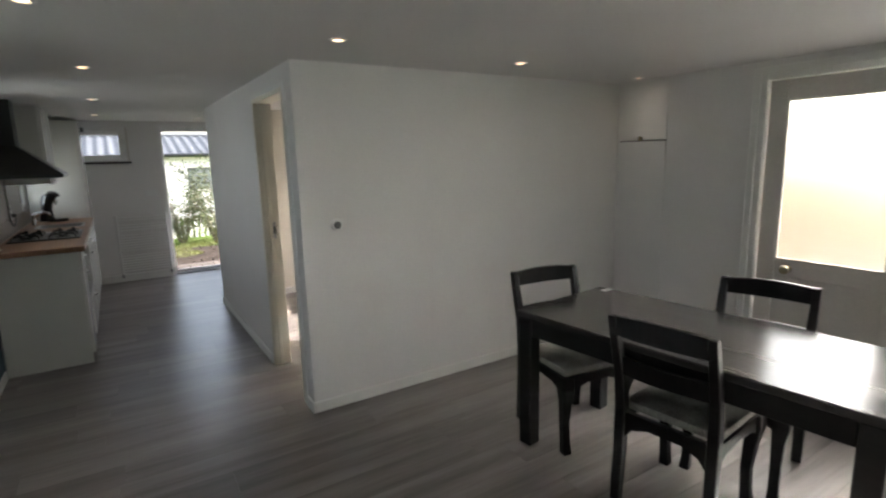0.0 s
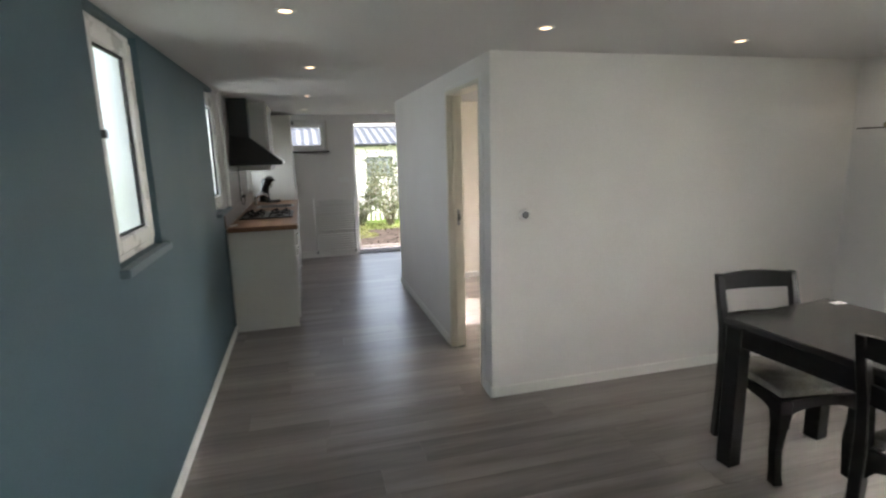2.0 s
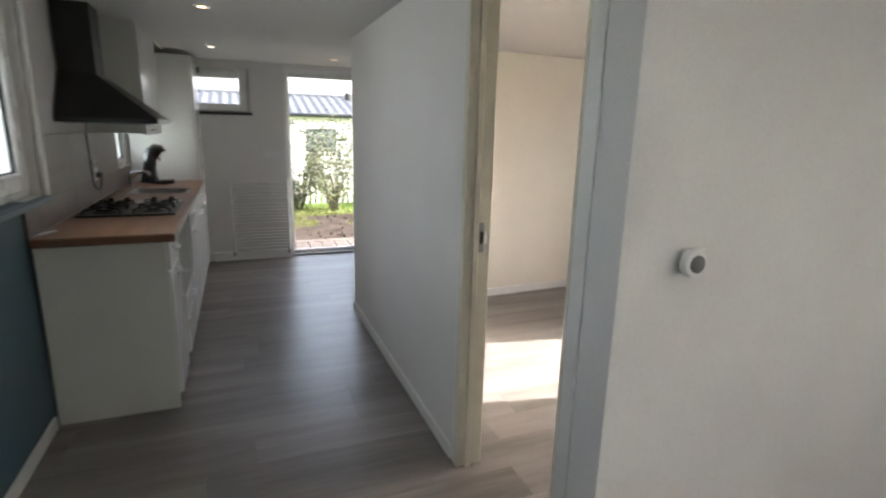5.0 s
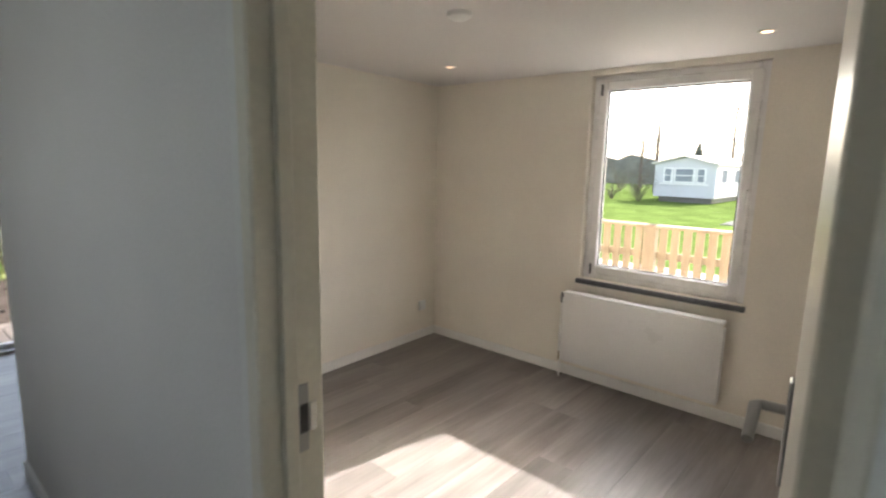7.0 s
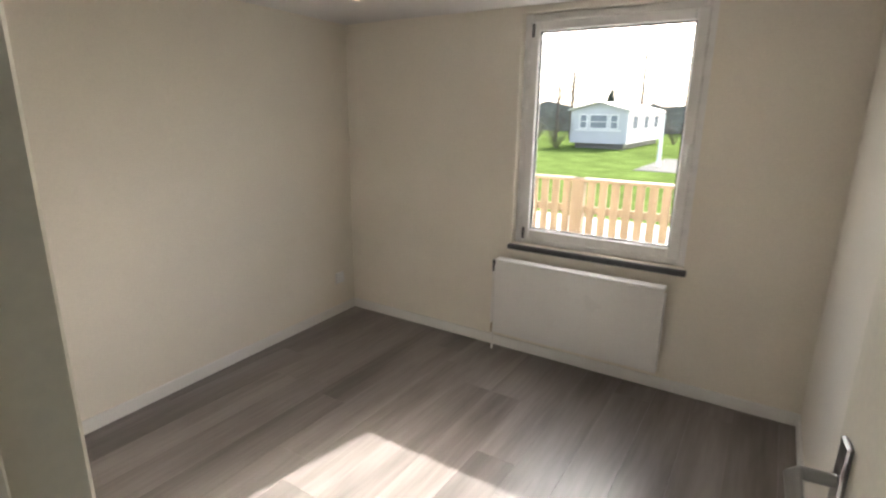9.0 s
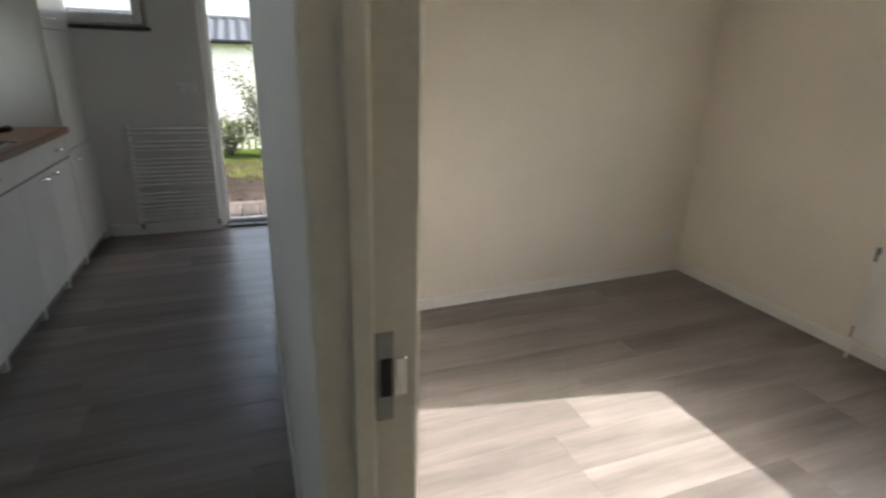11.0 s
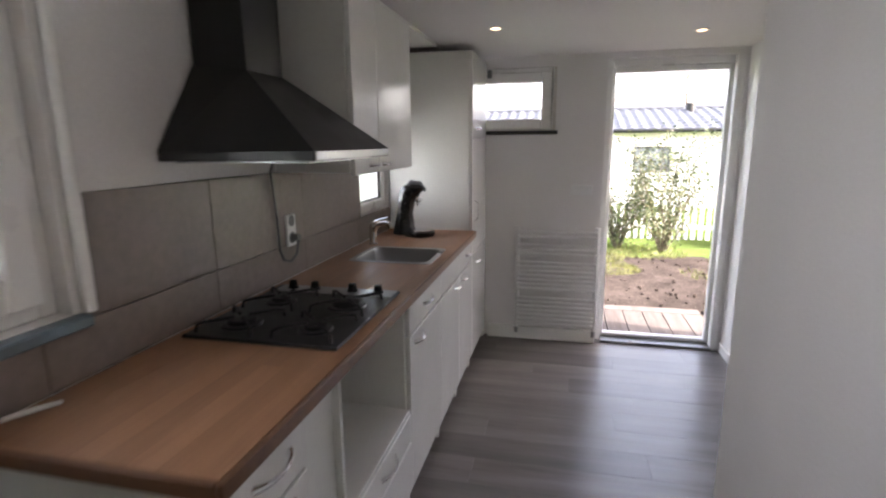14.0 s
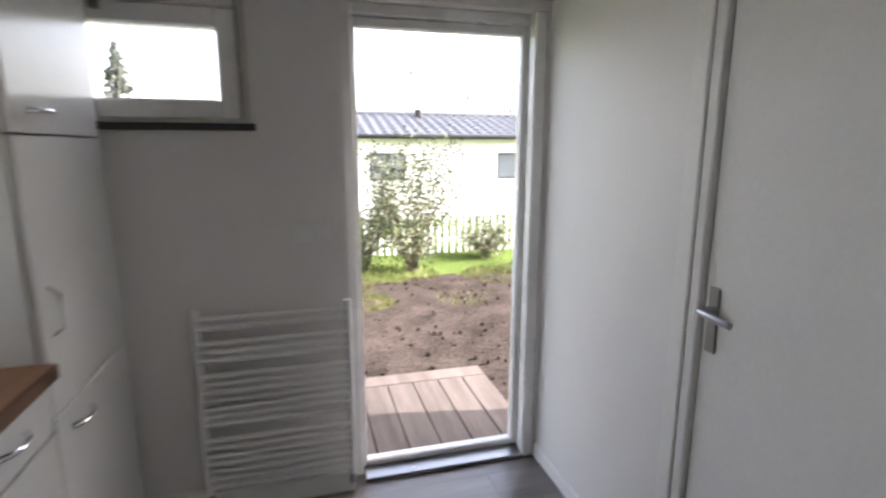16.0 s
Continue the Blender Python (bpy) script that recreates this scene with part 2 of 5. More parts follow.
def solid(name, bm, mat, label, category, kind="", group="", smooth=False):
    """A thing of one mesh, with its origin at its base."""
    vs = [v.co for v in bm.verts]
    lo = [min(v[i] for v in vs) for i in range(3)]
    hi = [max(v[i] for v in vs) for i in range(3)]
    o = Vector(((lo[0] + hi[0]) / 2, (lo[1] + hi[1]) / 2, lo[2]))
    bmesh.ops.translate(bm, verts=bm.verts, vec=-o)
    ob = new(name, finish(name, bm, mat, smooth))
    ob.location = o
    ORIGIN[ob] = o
    return tagged(ob, label, category, group, kind)


def box(x0, x1, y0, y1, z0, z1, bev=0.0, bm=None, seg=1):
    bm = bm if bm is not None else bmesh.new()
    vs = [bm.verts.new((x, y, z)) for x in (x0, x1) for y in (y0, y1) for z in (z0, z1)]
    fs = [bm.faces.new([vs[i] for i in q]) for q in ((0, 1, 3, 2), (4, 6, 7, 5), (0, 4, 5, 1), (2, 3, 7, 6), (0, 2, 6, 4), (1, 5, 7, 3))]
    if bev:
        bmesh.ops.bevel(bm, geom=list({e for f in fs for e in f.edges}), offset=bev, segments=seg, affect="EDGES", profile=0.5)
    return bm


def cyl(a, b, r0, r1=None, n=16, bm=None):
    """A round bar from a to b."""
    bm = bm if bm is not None else bmesh.new()
    a, b = Vector(a), Vector(b)
    r1 = r0 if r1 is None else r1
    q = (b - a).to_track_quat("Z", "Y")
    rings = []
    for c, r in ((a, r0), (b, r1)):
        rings.append([bm.verts.new(c + q @ Vector((r * math.cos(2 * math.pi * i / n), r * math.sin(2 * math.pi * i / n), 0))) for i in range(n)])
    for i in range(n):
        bm.faces.new((rings[0][i], rings[0][(i + 1) % n], rings[1][(i + 1) % n], rings[1][i]))
    bm.faces.new(rings[0][::-1])
    bm.faces.new(rings[1])
    return bm


def tube(points, radii, n=10, bm=None, flat=1.0):
    """A smooth bar through points, with a radius at each."""
    bm = bm if bm is not None else bmesh.new()
    pts = [Vector(p) for p in points]
    radii = radii if isinstance(radii, (list, tuple)) else [radii] * len(pts)
    rings = []
    for i, (p, r) in enumerate(zip(pts, radii)):
        d = (pts[min(i + 1, len(pts) - 1)] - pts[max(i - 1, 0)]).normalized()
        side = d.cross(Vector((0, 0, 1)))
        side = side.normalized() if side.length > 1e-3 else Vector((1, 0, 0))
        up = side.cross(d)
        rings.append([bm.verts.new(p + r * (math.cos(2 * math.pi * k / n) * side + flat * math.sin(2 * math.pi * k / n) * up)) for k in range(n)])
    for s, t in zip(rings, rings[1:]):
        for k in range(n):
            bm.faces.new((s[k], s[(k + 1) % n], t[(k + 1) % n], t[k]))
    bm.faces.new(rings[0][::-1])
    bm.faces.new(rings[-1])
    return bm


def lathe(profile, at=(0, 0, 0), n=24, bm=None):
    """A turned body from (radius, height) pairs."""
    bm = bm if bm is not None else bmesh.new()
    rings = [[bm.verts.new((at[0] + r * math.cos(2 * math.pi * k / n), at[1] + r * math.sin(2 * math.pi * k / n), at[2] + z)) for k in range(n)] for r, z in profile]
    for s, t in zip(rings, rings[1:]):
        for k in range(n):
            bm.faces.new((s[k], s[(k + 1) % n], t[(k + 1) % n], t[k]))
    bm.faces.new(rings[0][::-1])
    bm.faces.new(rings[-1])
    return bm


def prism(outline, axis, a, b, bm=None, bev=0.0):
    """A flat outline (u, v) pushed from a to b along axis 0, 1 or 2."""
    bm = bm if bm is not None else bmesh.new()

    def at(u, v, w):
        return ((w, u, v), (u, w, v), (u, v, w))[axis]
    r0, r1 = [bm.verts.new(at(u, v, a)) for u, v in outline], [bm.verts.new(at(u, v, b)) for u, v in outline]
    n = len(outline)
    fs = [bm.faces.new((r0[i], r0[(i + 1) % n], r1[(i + 1) % n], r1[i])) for i in range(n)]
    fs += [bm.faces.new(r0[::-1]), bm.faces.new(r1)]
    if bev:
        bmesh.ops.bevel(bm, geom=list({e for f in fs for e in f.edges}), offset=bev, segments=1, affect="EDGES", profile=0.5)
    return bm


def wall_x(name, x0, x1, y0, y1, z1, holes, mat, label):
    """A wall that runs along y, with holes (ya, yb, za, zb) in order of y, joined end to end."""
    bm = bmesh.new()
    y = y0
    for ya, yb, za, zb in holes:
        if ya - y > 1e-4:
            box(x0, x1, y, ya, 0, z1, bm=bm)
        if za > 0.001:
            box(x0, x1, ya, yb, 0, za, bm=bm)
        if zb < z1:
            box(x0, x1, ya, yb, zb, z1, bm=bm)
        y = yb
    if y < y1:
        box(x0, x1, y, y1, 0, z1, bm=bm)
    bmesh.ops.remove_doubles(bm, verts=bm.verts, dist=1e-5)
    return solid(name, bm, mat, label, "wall", "structure")


def wall_y(name, y0, y1, x0, x1, z1, holes, mat, label):
    bm = bmesh.new()
    x = x0
    for xa, xb, za, zb in holes:
        if xa - x > 1e-4:
            box(x, xa, y0, y1, 0, z1, bm=bm)
        if za > 0.001:
            box(xa, xb, y0, y1, 0, za, bm=bm)
        if zb < z1:
            box(xa, xb, y0, y1, zb, z1, bm=bm)
        x = xb
    if x < x1:
        box(x, x1, y0, y1, 0, z1, bm=bm)
    bmesh.ops.remove_doubles(bm, verts=bm.verts, dist=1e-5)
    return solid(name, bm, mat, label, "wall", "structure")

# daylight at the frosted and unseen windows
window_light("light_window_1", (-0.985, 2.40, 1.60), (3, 2.36, 1.5), 0.75, 1.0, 0.6)
window_light("light_window_2", (-0.985, 4.72, 1.57), (3, 4.72, 1.4), 0.9, 1.0, 1.5)
window_light("light_window_3", (-0.985, 6.92, 1.3), (3, 6.92, 1.2), 0.5, 0.5, 0.6)
window_light("light_window_6", (4.3, 0.0, 1.4), (0, 0.0, 1.2), 1.1, 1.0, 1.5)

# the lit ceiling spots
SPOTS = [(0.115, 2.29), (0.225, 3.63), (0.23, 5.33), (0.21, 6.95), (1.24, 2.40), (2.44, 2.53), (3.70, 2.65), (1.28, 7.28), (3.38, 5.39), (3.53, 3.67)]
spot_light = bpy.data.lights.new("spot_light", "SPOT")
spot_light.energy, spot_light.color, spot_light.spot_size, spot_light.spot_blend, spot_light.shadow_soft_size = 0.2, (1.0, 0.88, 0.76), radians(130), 1.0, 0.03
for _x, _y in SPOTS:
    new("spot_light", spot_light).matrix_world = pose(_x, _y, 2.05)

# ---- large structure ----
CEIL = 2.06
XL, XE, XB = -0.527, 3.86, 3.99          # inner faces: west wall, living east wall, bedroom east wall
YS, YW, YN = -2.6, 2.955, 7.905          # south wall, white partition face, north wall
XH, XK = 1.175, 1.715                    # hall side of the bedroom wall, kitchen east wall
OUT = 0.16

wall_x("wall_west", XL - OUT, XL, YS, 4.80, CEIL, [(2.20, 2.78, 1.135, 2.04), (4.42, 4.80, 1.085, 2.03)], BLUE_WALL, "blue grey painted wall with two small windows")
wall_x("wall_west_kitchen", XL - OUT, XL, 4.80, YN, CEIL, [(4.80, 5.02, 1.085, 2.03), (6.79, 7.295, 1.07, 1.55)], WHITE_WALL, "white painted kitchen wall behind the worktop")
wall_y("wall_north", YN, YN + 0.2, XL - OUT, XB + OUT, CEIL, [(-0.2, 0.515, 1.555, 1.985), (0.85, 1.70, 0.0, 2.02)], WHITE_WALL, "white painted end wall with glazed door")
wall_x("wall_east", XE, XE + OUT + 0.1, YS, YW, CEIL, [(-0.6, 0.55, 0.85, 1.95), (0.88, 1.845, 0.0, 1.985)], WHITE_WALL, "off-white painted wall beside the outside door")
wall_x("wall_east_bedroom", XB, XB + OUT, YW, YN, CEIL, [(3.72, 4.71, 0.705, 2.025)], CREAM_WALL, "cream painted bedroom wall around the window")
wall_y("wall_south", YS - OUT, YS, XL - OUT, XE + OUT + 0.1, CEIL, [(0.9, 2.9, 0.8, 1.95)], WHITE_WALL, "plain white wall")
wall_y("wall_partition", YW, YW + 0.145, XH, XB, CEIL, [], WHITE_WALL, "white painted partition wall of the living room")
wall_x("wall_hall", XH, XH + 0.10, YW + 0.145, 5.935, CEIL, [(3.13, 3.875, 0.0, 1.94)], WHITE_WALL, "white hall wall with bedroom doorway")
solid("wall_bathroom", prism([(XH, 5.935), (XB, 6.05), (XB, 6.085), (XH, 5.97)], 2, 0, CEIL), WHITE_WALL, "white painted partition wall", "wall", "structure")
wall_x("wall_kitchen_east", XK, XK + 0.1, 5.99, YN, CEIL, [(6.22, 6.98, 0.0, 1.985)], WHITE_WALL, "white kitchen wall with a door")

# cream lining on the bedroom side of the partitions
def lining(name, bm):
    return solid(name, bm, CREAM_WALL, "cream painted bedroom wall", "wall", "structure")


lining("wall_bedroom_south", box(XH + 0.104, XB - 0.001, YW + 0.149, YW + 0.153, 0, CEIL))
lining("wall_bedroom_north", prism([(XH + 0.104, 5.935), (XB - 0.001, 6.0455), (XB - 0.001, 6.037), (XH + 0.104, 5.905)], 2, 0, CEIL))

solid("ceiling", box(XL - OUT, XB + OUT, YS - OUT, YN + 0.2, CEIL, CEIL + 0.12), CEILING_PAINT, "flat white painted ceiling with recessed spots", "ceiling", "structure")
roof_bm = box(XL - 0.4, XB + 0.4, YS - 0.4, YN + 0.35, CEIL + 0.124, CEIL + 0.26)
solid("roof_slab", roof_bm, GREY_PLASTIC, "dark flat roof edge", "roof", "structure")

# skirting boards
def skirting(x0, x1, y0, y1):
    solid("baseboard", box(x0, x1, y0, y1, 0, 0.07, 0.004), TRIM, "white painted skirting board along the wall", "baseboard", "structure")


skirting(XL, XL + 0.014, YS, 4.74)
skirting(XH + 0.0, XE, YW - 0.014, YW)
skirting(XH - 0.013, XH, YW - 0.014, 3.07)
skirting(XH - 0.013, XH, 3.905, 5.983)
skirting(XH, XK, 5.972, 5.99)
skirting(XK - 0.013, XK, 7.05, YN)
solid("baseboard", box(0.05, 0.848, YN - 0.04, YN, 0, 0.095, 0.004), TRIM, "deep white boxed skirting along the end wall", "baseboard", "structure")
skirting(XB - 0.013, XB, YW + 0.153, 6.035)
solid("baseboard", prism([(XH + 0.115, 5.893), (XB - 0.013, 6.024), (XB - 0.013, 6.036), (XH + 0.115, 5.904)], 2, 0, 0.07, bev=0.003), TRIM, "white painted skirting board along the wall", "baseboard", "structure")
skirting(2.1, XB - 0.013, YW + 0.153, YW + 0.166)
skirting(XE - 0.013, XE, 1.89, YW - 0.014)


# ---- windows and doors ----
def frame_bars(parent, name, axis, w0, w1, u0, u1, v0, v1, width, mat, bev=0.006, vb=None):
    """Four mitred-looking bars round an opening, in the plane across axis (0: along y, 1: along x)."""
    vb = width if vb is None else vb

    def b(ua, ub, va, vbb):
        return box(w0, w1, ua, ub, va, vbb, bev) if axis == 0 else box(ua, ub, w0, w1, va, vbb, bev)
    for ua, ub, va, vz in ((u0, u0 + width, v0, v1), (u1 - width, u1, v0, v1), (u0 + width, u1 - width, v0, v0 + vb), (u0 + width, u1 - width, v1 - width, v1)):
        part(name, b(ua, ub, va, vz), mat, parent)


def window_x(name, x, inward, y0, y1, z0, z1, fw, sw, glass, label, shadow=False):
    """A casement window in a wall along y: fixed frame, sash, gasket and pane. inward: +1 if the room lies at +x."""
    w = thing(name, (x, (y0 + y1) / 2, z0), label, "window", kind="structure")
    a, b = sorted((x, x - inward * 0.06))
    frame_bars(w, "window_frame", 0, a, b, y0, y1, z0, z1, fw, UPVC)
    a, b = sorted((x + inward * 0.014, x - inward * 0.05))
    frame_bars(w, "sash", 0, a, b, y0 + fw * 0.7, y1 - fw * 0.7, z0 + fw * 0.7, z1 - fw * 0.7, sw, UPVC, 0.008)
    e = fw * 0.7 + sw
    a, b = sorted((x - inward * 0.004, x - inward * 0.02))
    frame_bars(w, "gasket", 0, a, b, y0 + e, y1 - e, z0 + e, z1 - e, 0.008, GASKET_AND_HOLE, 0)
    pane = part("pane", box(x - inward * 0.022 - 0.003, x - inward * 0.022 + 0.003, y0 + e - 0.004, y1 - e + 0.004, z0 + e - 0.004, z1 - e + 0.004), glass, w)
    pane.visible_shadow = shadow
    return w


w1 = window_x("window_1", XL - 0.03, 1, 2.20, 2.78, 1.135, 2.04, 0.045, 0.065, FROSTED, "small white plastic window with frosted glass")
part("catch", box(XL - 0.016, XL + 0.002, 2.24, 2.265, 1.60, 1.63, 0.003), GREY_PLASTIC, w1, "small dark window catch")
solid("sill", box(XL - 0.03, XL + 0.035, 2.18, 2.82, 1.10, 1.133, 0.004), SILL_BLUE, "narrow blue painted window sill", "sill", "structure")
w2 = window_x("window_2", XL - 0.04, 1, 4.42, 5.02, 1.085, 2.03, 0.045, 0.085, FROSTED, "white plastic kitchen window with frosted glass")
solid("sill", box(XL - 0.03, XL + 0.04, 4.40, 5.04, 1.055, 1.083, 0.004), SILL_BLUE, "grey blue window sill above the worktop", "sill", "structure")
solid("pipe", cyl((XL + 0.016, 5.052, 1.085), (XL + 0.016, 5.052, CEIL), 0.015, n=14), TRIM, "white painted upright pipe beside the window", "pipe", "structure", smooth=True)
w3 = window_x("window_3", XL - 0.03, 1, 6.79, 7.295, 1.07, 1.55, 0.03, 0.04, FROSTED, "small white window below the wall cabinet")
w4 = window_x("window_4", XB + 0.05, -1, 3.72, 4.71, 0.705, 2.025, 0.05, 0.06, CLEAR_GLASS, "white plastic bedroom window looking onto a lawn")
part("hinge", cyl((XB + 0.03, 4.65, 1.90), (XB + 0.03, 4.65, 1.97), 0.008), GREY_PLASTIC, w4)
part("hinge", cyl((XB + 0.03, 4.65, 0.74), (XB + 0.03, 4.65, 0.81), 0.008), GREY_PLASTIC, w4)
part("window_handle", tube([(XB + 0.03, 3.77, 1.34), (XB - 0.02, 3.77, 1.34), (XB - 0.022, 3.77, 1.24)], 0.009), WHITE_PLASTIC, w4)
solid("sill", box(XB - 0.03, XB + 0.05, 3.705, 4.725, 0.672, 0.703, 0.004), SILL_DARK, "dark grey stone window sill", "sill", "structure")

# window high in the north wall
w5 = thing("window_5", (0.27, YN + 0.03, 1.525), "small high white window in the end wall", "window", kind="structure")
frame_bars(w5, "window_frame", 1, YN + 0.02, YN + 0.09, -0.2, 0.515, 1.555, 1.985, 0.03, UPVC)
frame_bars(w5, "sash", 1, YN + 0.006, YN + 0.075, -0.175, 0.485, 1.565, 1.955, 0.072, UPVC, 0.008)
part("pane", box(-0.107, 0.417, YN + 0.04, YN + 0.046, 1.633, 1.887), CLEAR_GLASS, w5).visible_shadow = False
part("hinge", box(0.03, 0.06, YN - 0.012, YN + 0.006, 1.92, 1.975, 0.003), GREY_PLASTIC, w5)
solid("sill", box(-0.22, 0.53, YN - 0.025, YN + 0.02, 1.528, 1.554, 0.003), SILL_DARK, "dark narrow window sill", "sill", "structure")
w5b = solid("window_reveal_strip", box(0.495, 0.5145, YN - 0.004, YN + 0.02, 1.556, 1.984), DOOR_GREY, "grey window edge strip", "trim", "structure")

# unseen windows behind the walk, added for the daylight of the living room
w6 = window_x("window_6", XE + 0.12, -1, -0.6, 0.55, 0.85, 1.95, 0.05, 0.06, HAZY, "unseen white window added for living room daylight")
w7 = thing("window_7", (1.9, YS - 0.06, 0.8), "wide unseen window added to light the living room", "window", kind="structure")
frame_bars(w7, "window_frame", 1, YS - 0.1, YS - 0.03, 0.9, 2.9, 0.8, 1.95, 0.06, UPVC)
part("pane", box(0.95, 2.85, YS - 0.07, YS - 0.064, 0.85, 1.90), HAZY, w7).visible_shadow = False

# glazed garden door in the north wall
d1 = thing("door_1", (1.33, YN + 0.11, 0), "white garden door with one tall clear pane", "door", kind="structure")
frame_bars(d1, "door_frame", 1, YN + 0.06, YN + 0.15, 0.85, 1.70, 0.0, 2.02, 0.045, UPVC, 0.005, 0.02)
frame_bars(d1, "door_stile", 1, YN + 0.085, YN + 0.135, 0.872, 1.665, 0.022, 1.975, 0.04, UPVC, 0.006, 0.03)
part("pane", box(0.907, 1.63, YN + 0.108, YN + 0.114, 0.05, 1.94), CLEAR_GLASS, d1).visible_shadow = False
part("threshold", box(0.895, 1.655, YN - 0.005, YN + 0.16, 0.003, 0.021, 0.004), STEEL, d1, "bare aluminium door threshold")
part("post", box(1.645, 1.70, YN + 0.0, YN + 0.058, 0, 2.02, 0.006), UPVC, d1)

# outside door of the living room: glass above, panel below
d2 = thing("door_2", (XE + 0.05, 1.378, 0), "warm grey outside door with a hazy pane", "door", kind="structure")
frame_bars(d2, "door_frame", 0, XE - 0.012, XE + 0.10, 0.88, 1.845, 0.0, 1.985, 0.045, TRIM, 0.005, 0.02)
DX0, DX1 = XE + 0.02, XE + 0.065
part("leaf", box(DX0, DX1, 0.93, 1.10, 0.024, 1.935, 0.004), DOOR_GREY, d2)
part("leaf", box(DX0, DX1, 1.69, 1.795, 0.024, 1.935, 0.004), DOOR_GREY, d2)
part("leaf", box(DX0, DX1, 1.10, 1.69, 1.815, 1.935, 0.004), DOOR_GREY, d2)
part("leaf", box(DX0, DX1, 1.10, 1.69, 0.70, 0.805, 0.004), DOOR_GREY, d2)
part("leaf", box(DX0, DX1, 1.10, 1.69, 0.024, 0.17, 0.004), DOOR_GREY, d2)
part("panel", box(DX0 + 0.012, DX1 - 0.012, 1.096, 1.694, 0.166, 0.704), DOOR_GREY, d2)
frame_bars(d2, "glazing_bead", 0, DX0 - 0.004, DX0 + 0.014, 1.10, 1.69, 0.805, 1.815, 0.014, DOOR_GREY, 0.003)
part("pane", box(DX0 + 0.018, DX0 + 0.024, 1.098, 1.692, 0.803, 1.817), HAZY, d2)
kb = lathe([(0.024, 0.0), (0.024, 0.006), (0.011, 0.012), (0.011, 0.03), (0.027, 0.04), (0.031, 0.052), (0.026, 0.066), (0.012, 0.07)])
bmesh.ops.rotate(kb, verts=kb.verts, matrix=Matrix.Rotation(radians(-90), 3, "Y"))
bmesh.ops.translate(kb, verts=kb.verts, vec=(DX0, 1.60, 0.755))
part("knob", kb, BRASS, d2, "round aged brass knob", True)
frame_bars(d2, "architrave", 0, XE - 0.02, XE, 0.82, 1.885, 0.0, 2.02, 0.045, TRIM, 0.004, 0.001)

# bedroom door: lining and leaf swung open against the partition
d3 = thing("door_3", (XH + 0.05, 3.52, 0), "cream bedroom door standing open into the room", "door", kind="structure")
part("jamb", box(XH - 0.008, XH + 0.112, 3.84, 3.875, 0, 1.939, 0.004), CREAM_TRIM, d3)
part("jamb", box(XH - 0.008, XH + 0.112, 3.131, 3.147, 0, 1.939, 0.004), CREAM_TRIM, d3)
part("head_jamb", box(XH - 0.008, XH + 0.112, 3.147, 3.84, 1.91, 1.939, 0.004), CREAM_TRIM, d3)
part("door_stop", box(XH + 0.03, XH + 0.055, 3.827, 3.84, 0, 1.91, 0.002), CREAM_TRIM, d3)
part("architrave", box(XH - 0.005, XH, 3.875, 3.90, 0, 1.965, 0.002), TRIM, d3)
part("architrave", box(XH - 0.007, XH, 3.075, 3.131, 0, 1.965, 0.002), TRIM, d3)
part("architrave", box(XH - 0.005, XH, 3.131, 3.875, 1.94, 1.965, 0.002), TRIM, d3)
sp = part("strike_plate", box(XH + 0.058, XH + 0.08, 3.837, 3.84, 0.965, 1.085, 0.001), STEEL, d3, "steel strike plate")
part("lip", box(XH + 0.08, XH + 0.094, 3.834, 3.838, 1.0, 1.05, 0.001), CHROME, sp)
# the plate is uncut; a thin black block paints the hole's darkness
part("latch_hole_shade", box(XH + 0.063, XH + 0.077, 3.835, 3.8375, 1.0, 1.05), GASKET_AND_HOLE, sp)
HX, HY = XH + 0.112 + 0.68, 3.175


def swung(bm):
    """Turned about the hinge, as the door stands a little off the wall."""
    bmesh.ops.rotate(bm, verts=bm.verts, cent=(XH + 0.112, 3.137, 0), matrix=Matrix.Rotation(radians(6.1), 3, "Z"))
    return bm


leaf = part("leaf", swung(box(XH + 0.114, XH + 0.114 + 0.735, 3.137, HY, 0.008, 1.908, 0.003)), CREAM_TRIM, d3)
part("handle_plate", swung(box(HX - 0.02, HX + 0.02, HY, HY + 0.008, 0.83, 1.05, 0.003)), STEEL, leaf, "brushed steel handle plate")
part("door_handle", swung(tube([(HX, HY + 0.005, 0.985), (HX, HY + 0.05, 0.985), (HX - 0.01, HY + 0.06, 0.984), (HX - 0.11, HY + 0.062, 0.955)], [0.010, 0.010, 0.012, 0.010])), STEEL, leaf, "steel lever handle", True)

# kitchen-side door in the east wall, closed
d4 = thing("door_4", (XK, 6.6, 0), "plain white closed inner door with steel handle", "door", kind="structure")
part("jamb", box(XK - 0.012, XK + 0.1, 6.945, 6.98, 0, 1.984, 0.004), TRIM, d4)
part("jamb", box(XK - 0.012, XK + 0.1, 6.22, 6.255, 0, 1.984, 0.004), TRIM, d4)
part("head_jamb", box(XK - 0.012, XK + 0.1, 6.255, 6.945, 1.95, 1.984, 0.004), TRIM, d4)
leaf = part("leaf", box(XK + 0.006, XK + 0.046, 6.26, 6.94, 0.006, 1.946, 0.004), TRIM, d4)
part("architrave", box(XK - 0.018, XK - 0.002, 6.982, 7.04, 0, 2.03, 0.004), TRIM, d4)
part("handle_plate", box(XK - 0.002, XK + 0.006, 6.885, 6.92, 0.93, 1.11, 0.003), STEEL, leaf)
part("door_handle", tube([(XK, 6.90, 1.05), (XK - 0.045, 6.90, 1.05), (XK - 0.052, 6.89, 1.05), (XK - 0.054, 6.79, 1.045)], [0.010, 0.010, 0.011, 0.009]), STEEL, leaf, "", True)

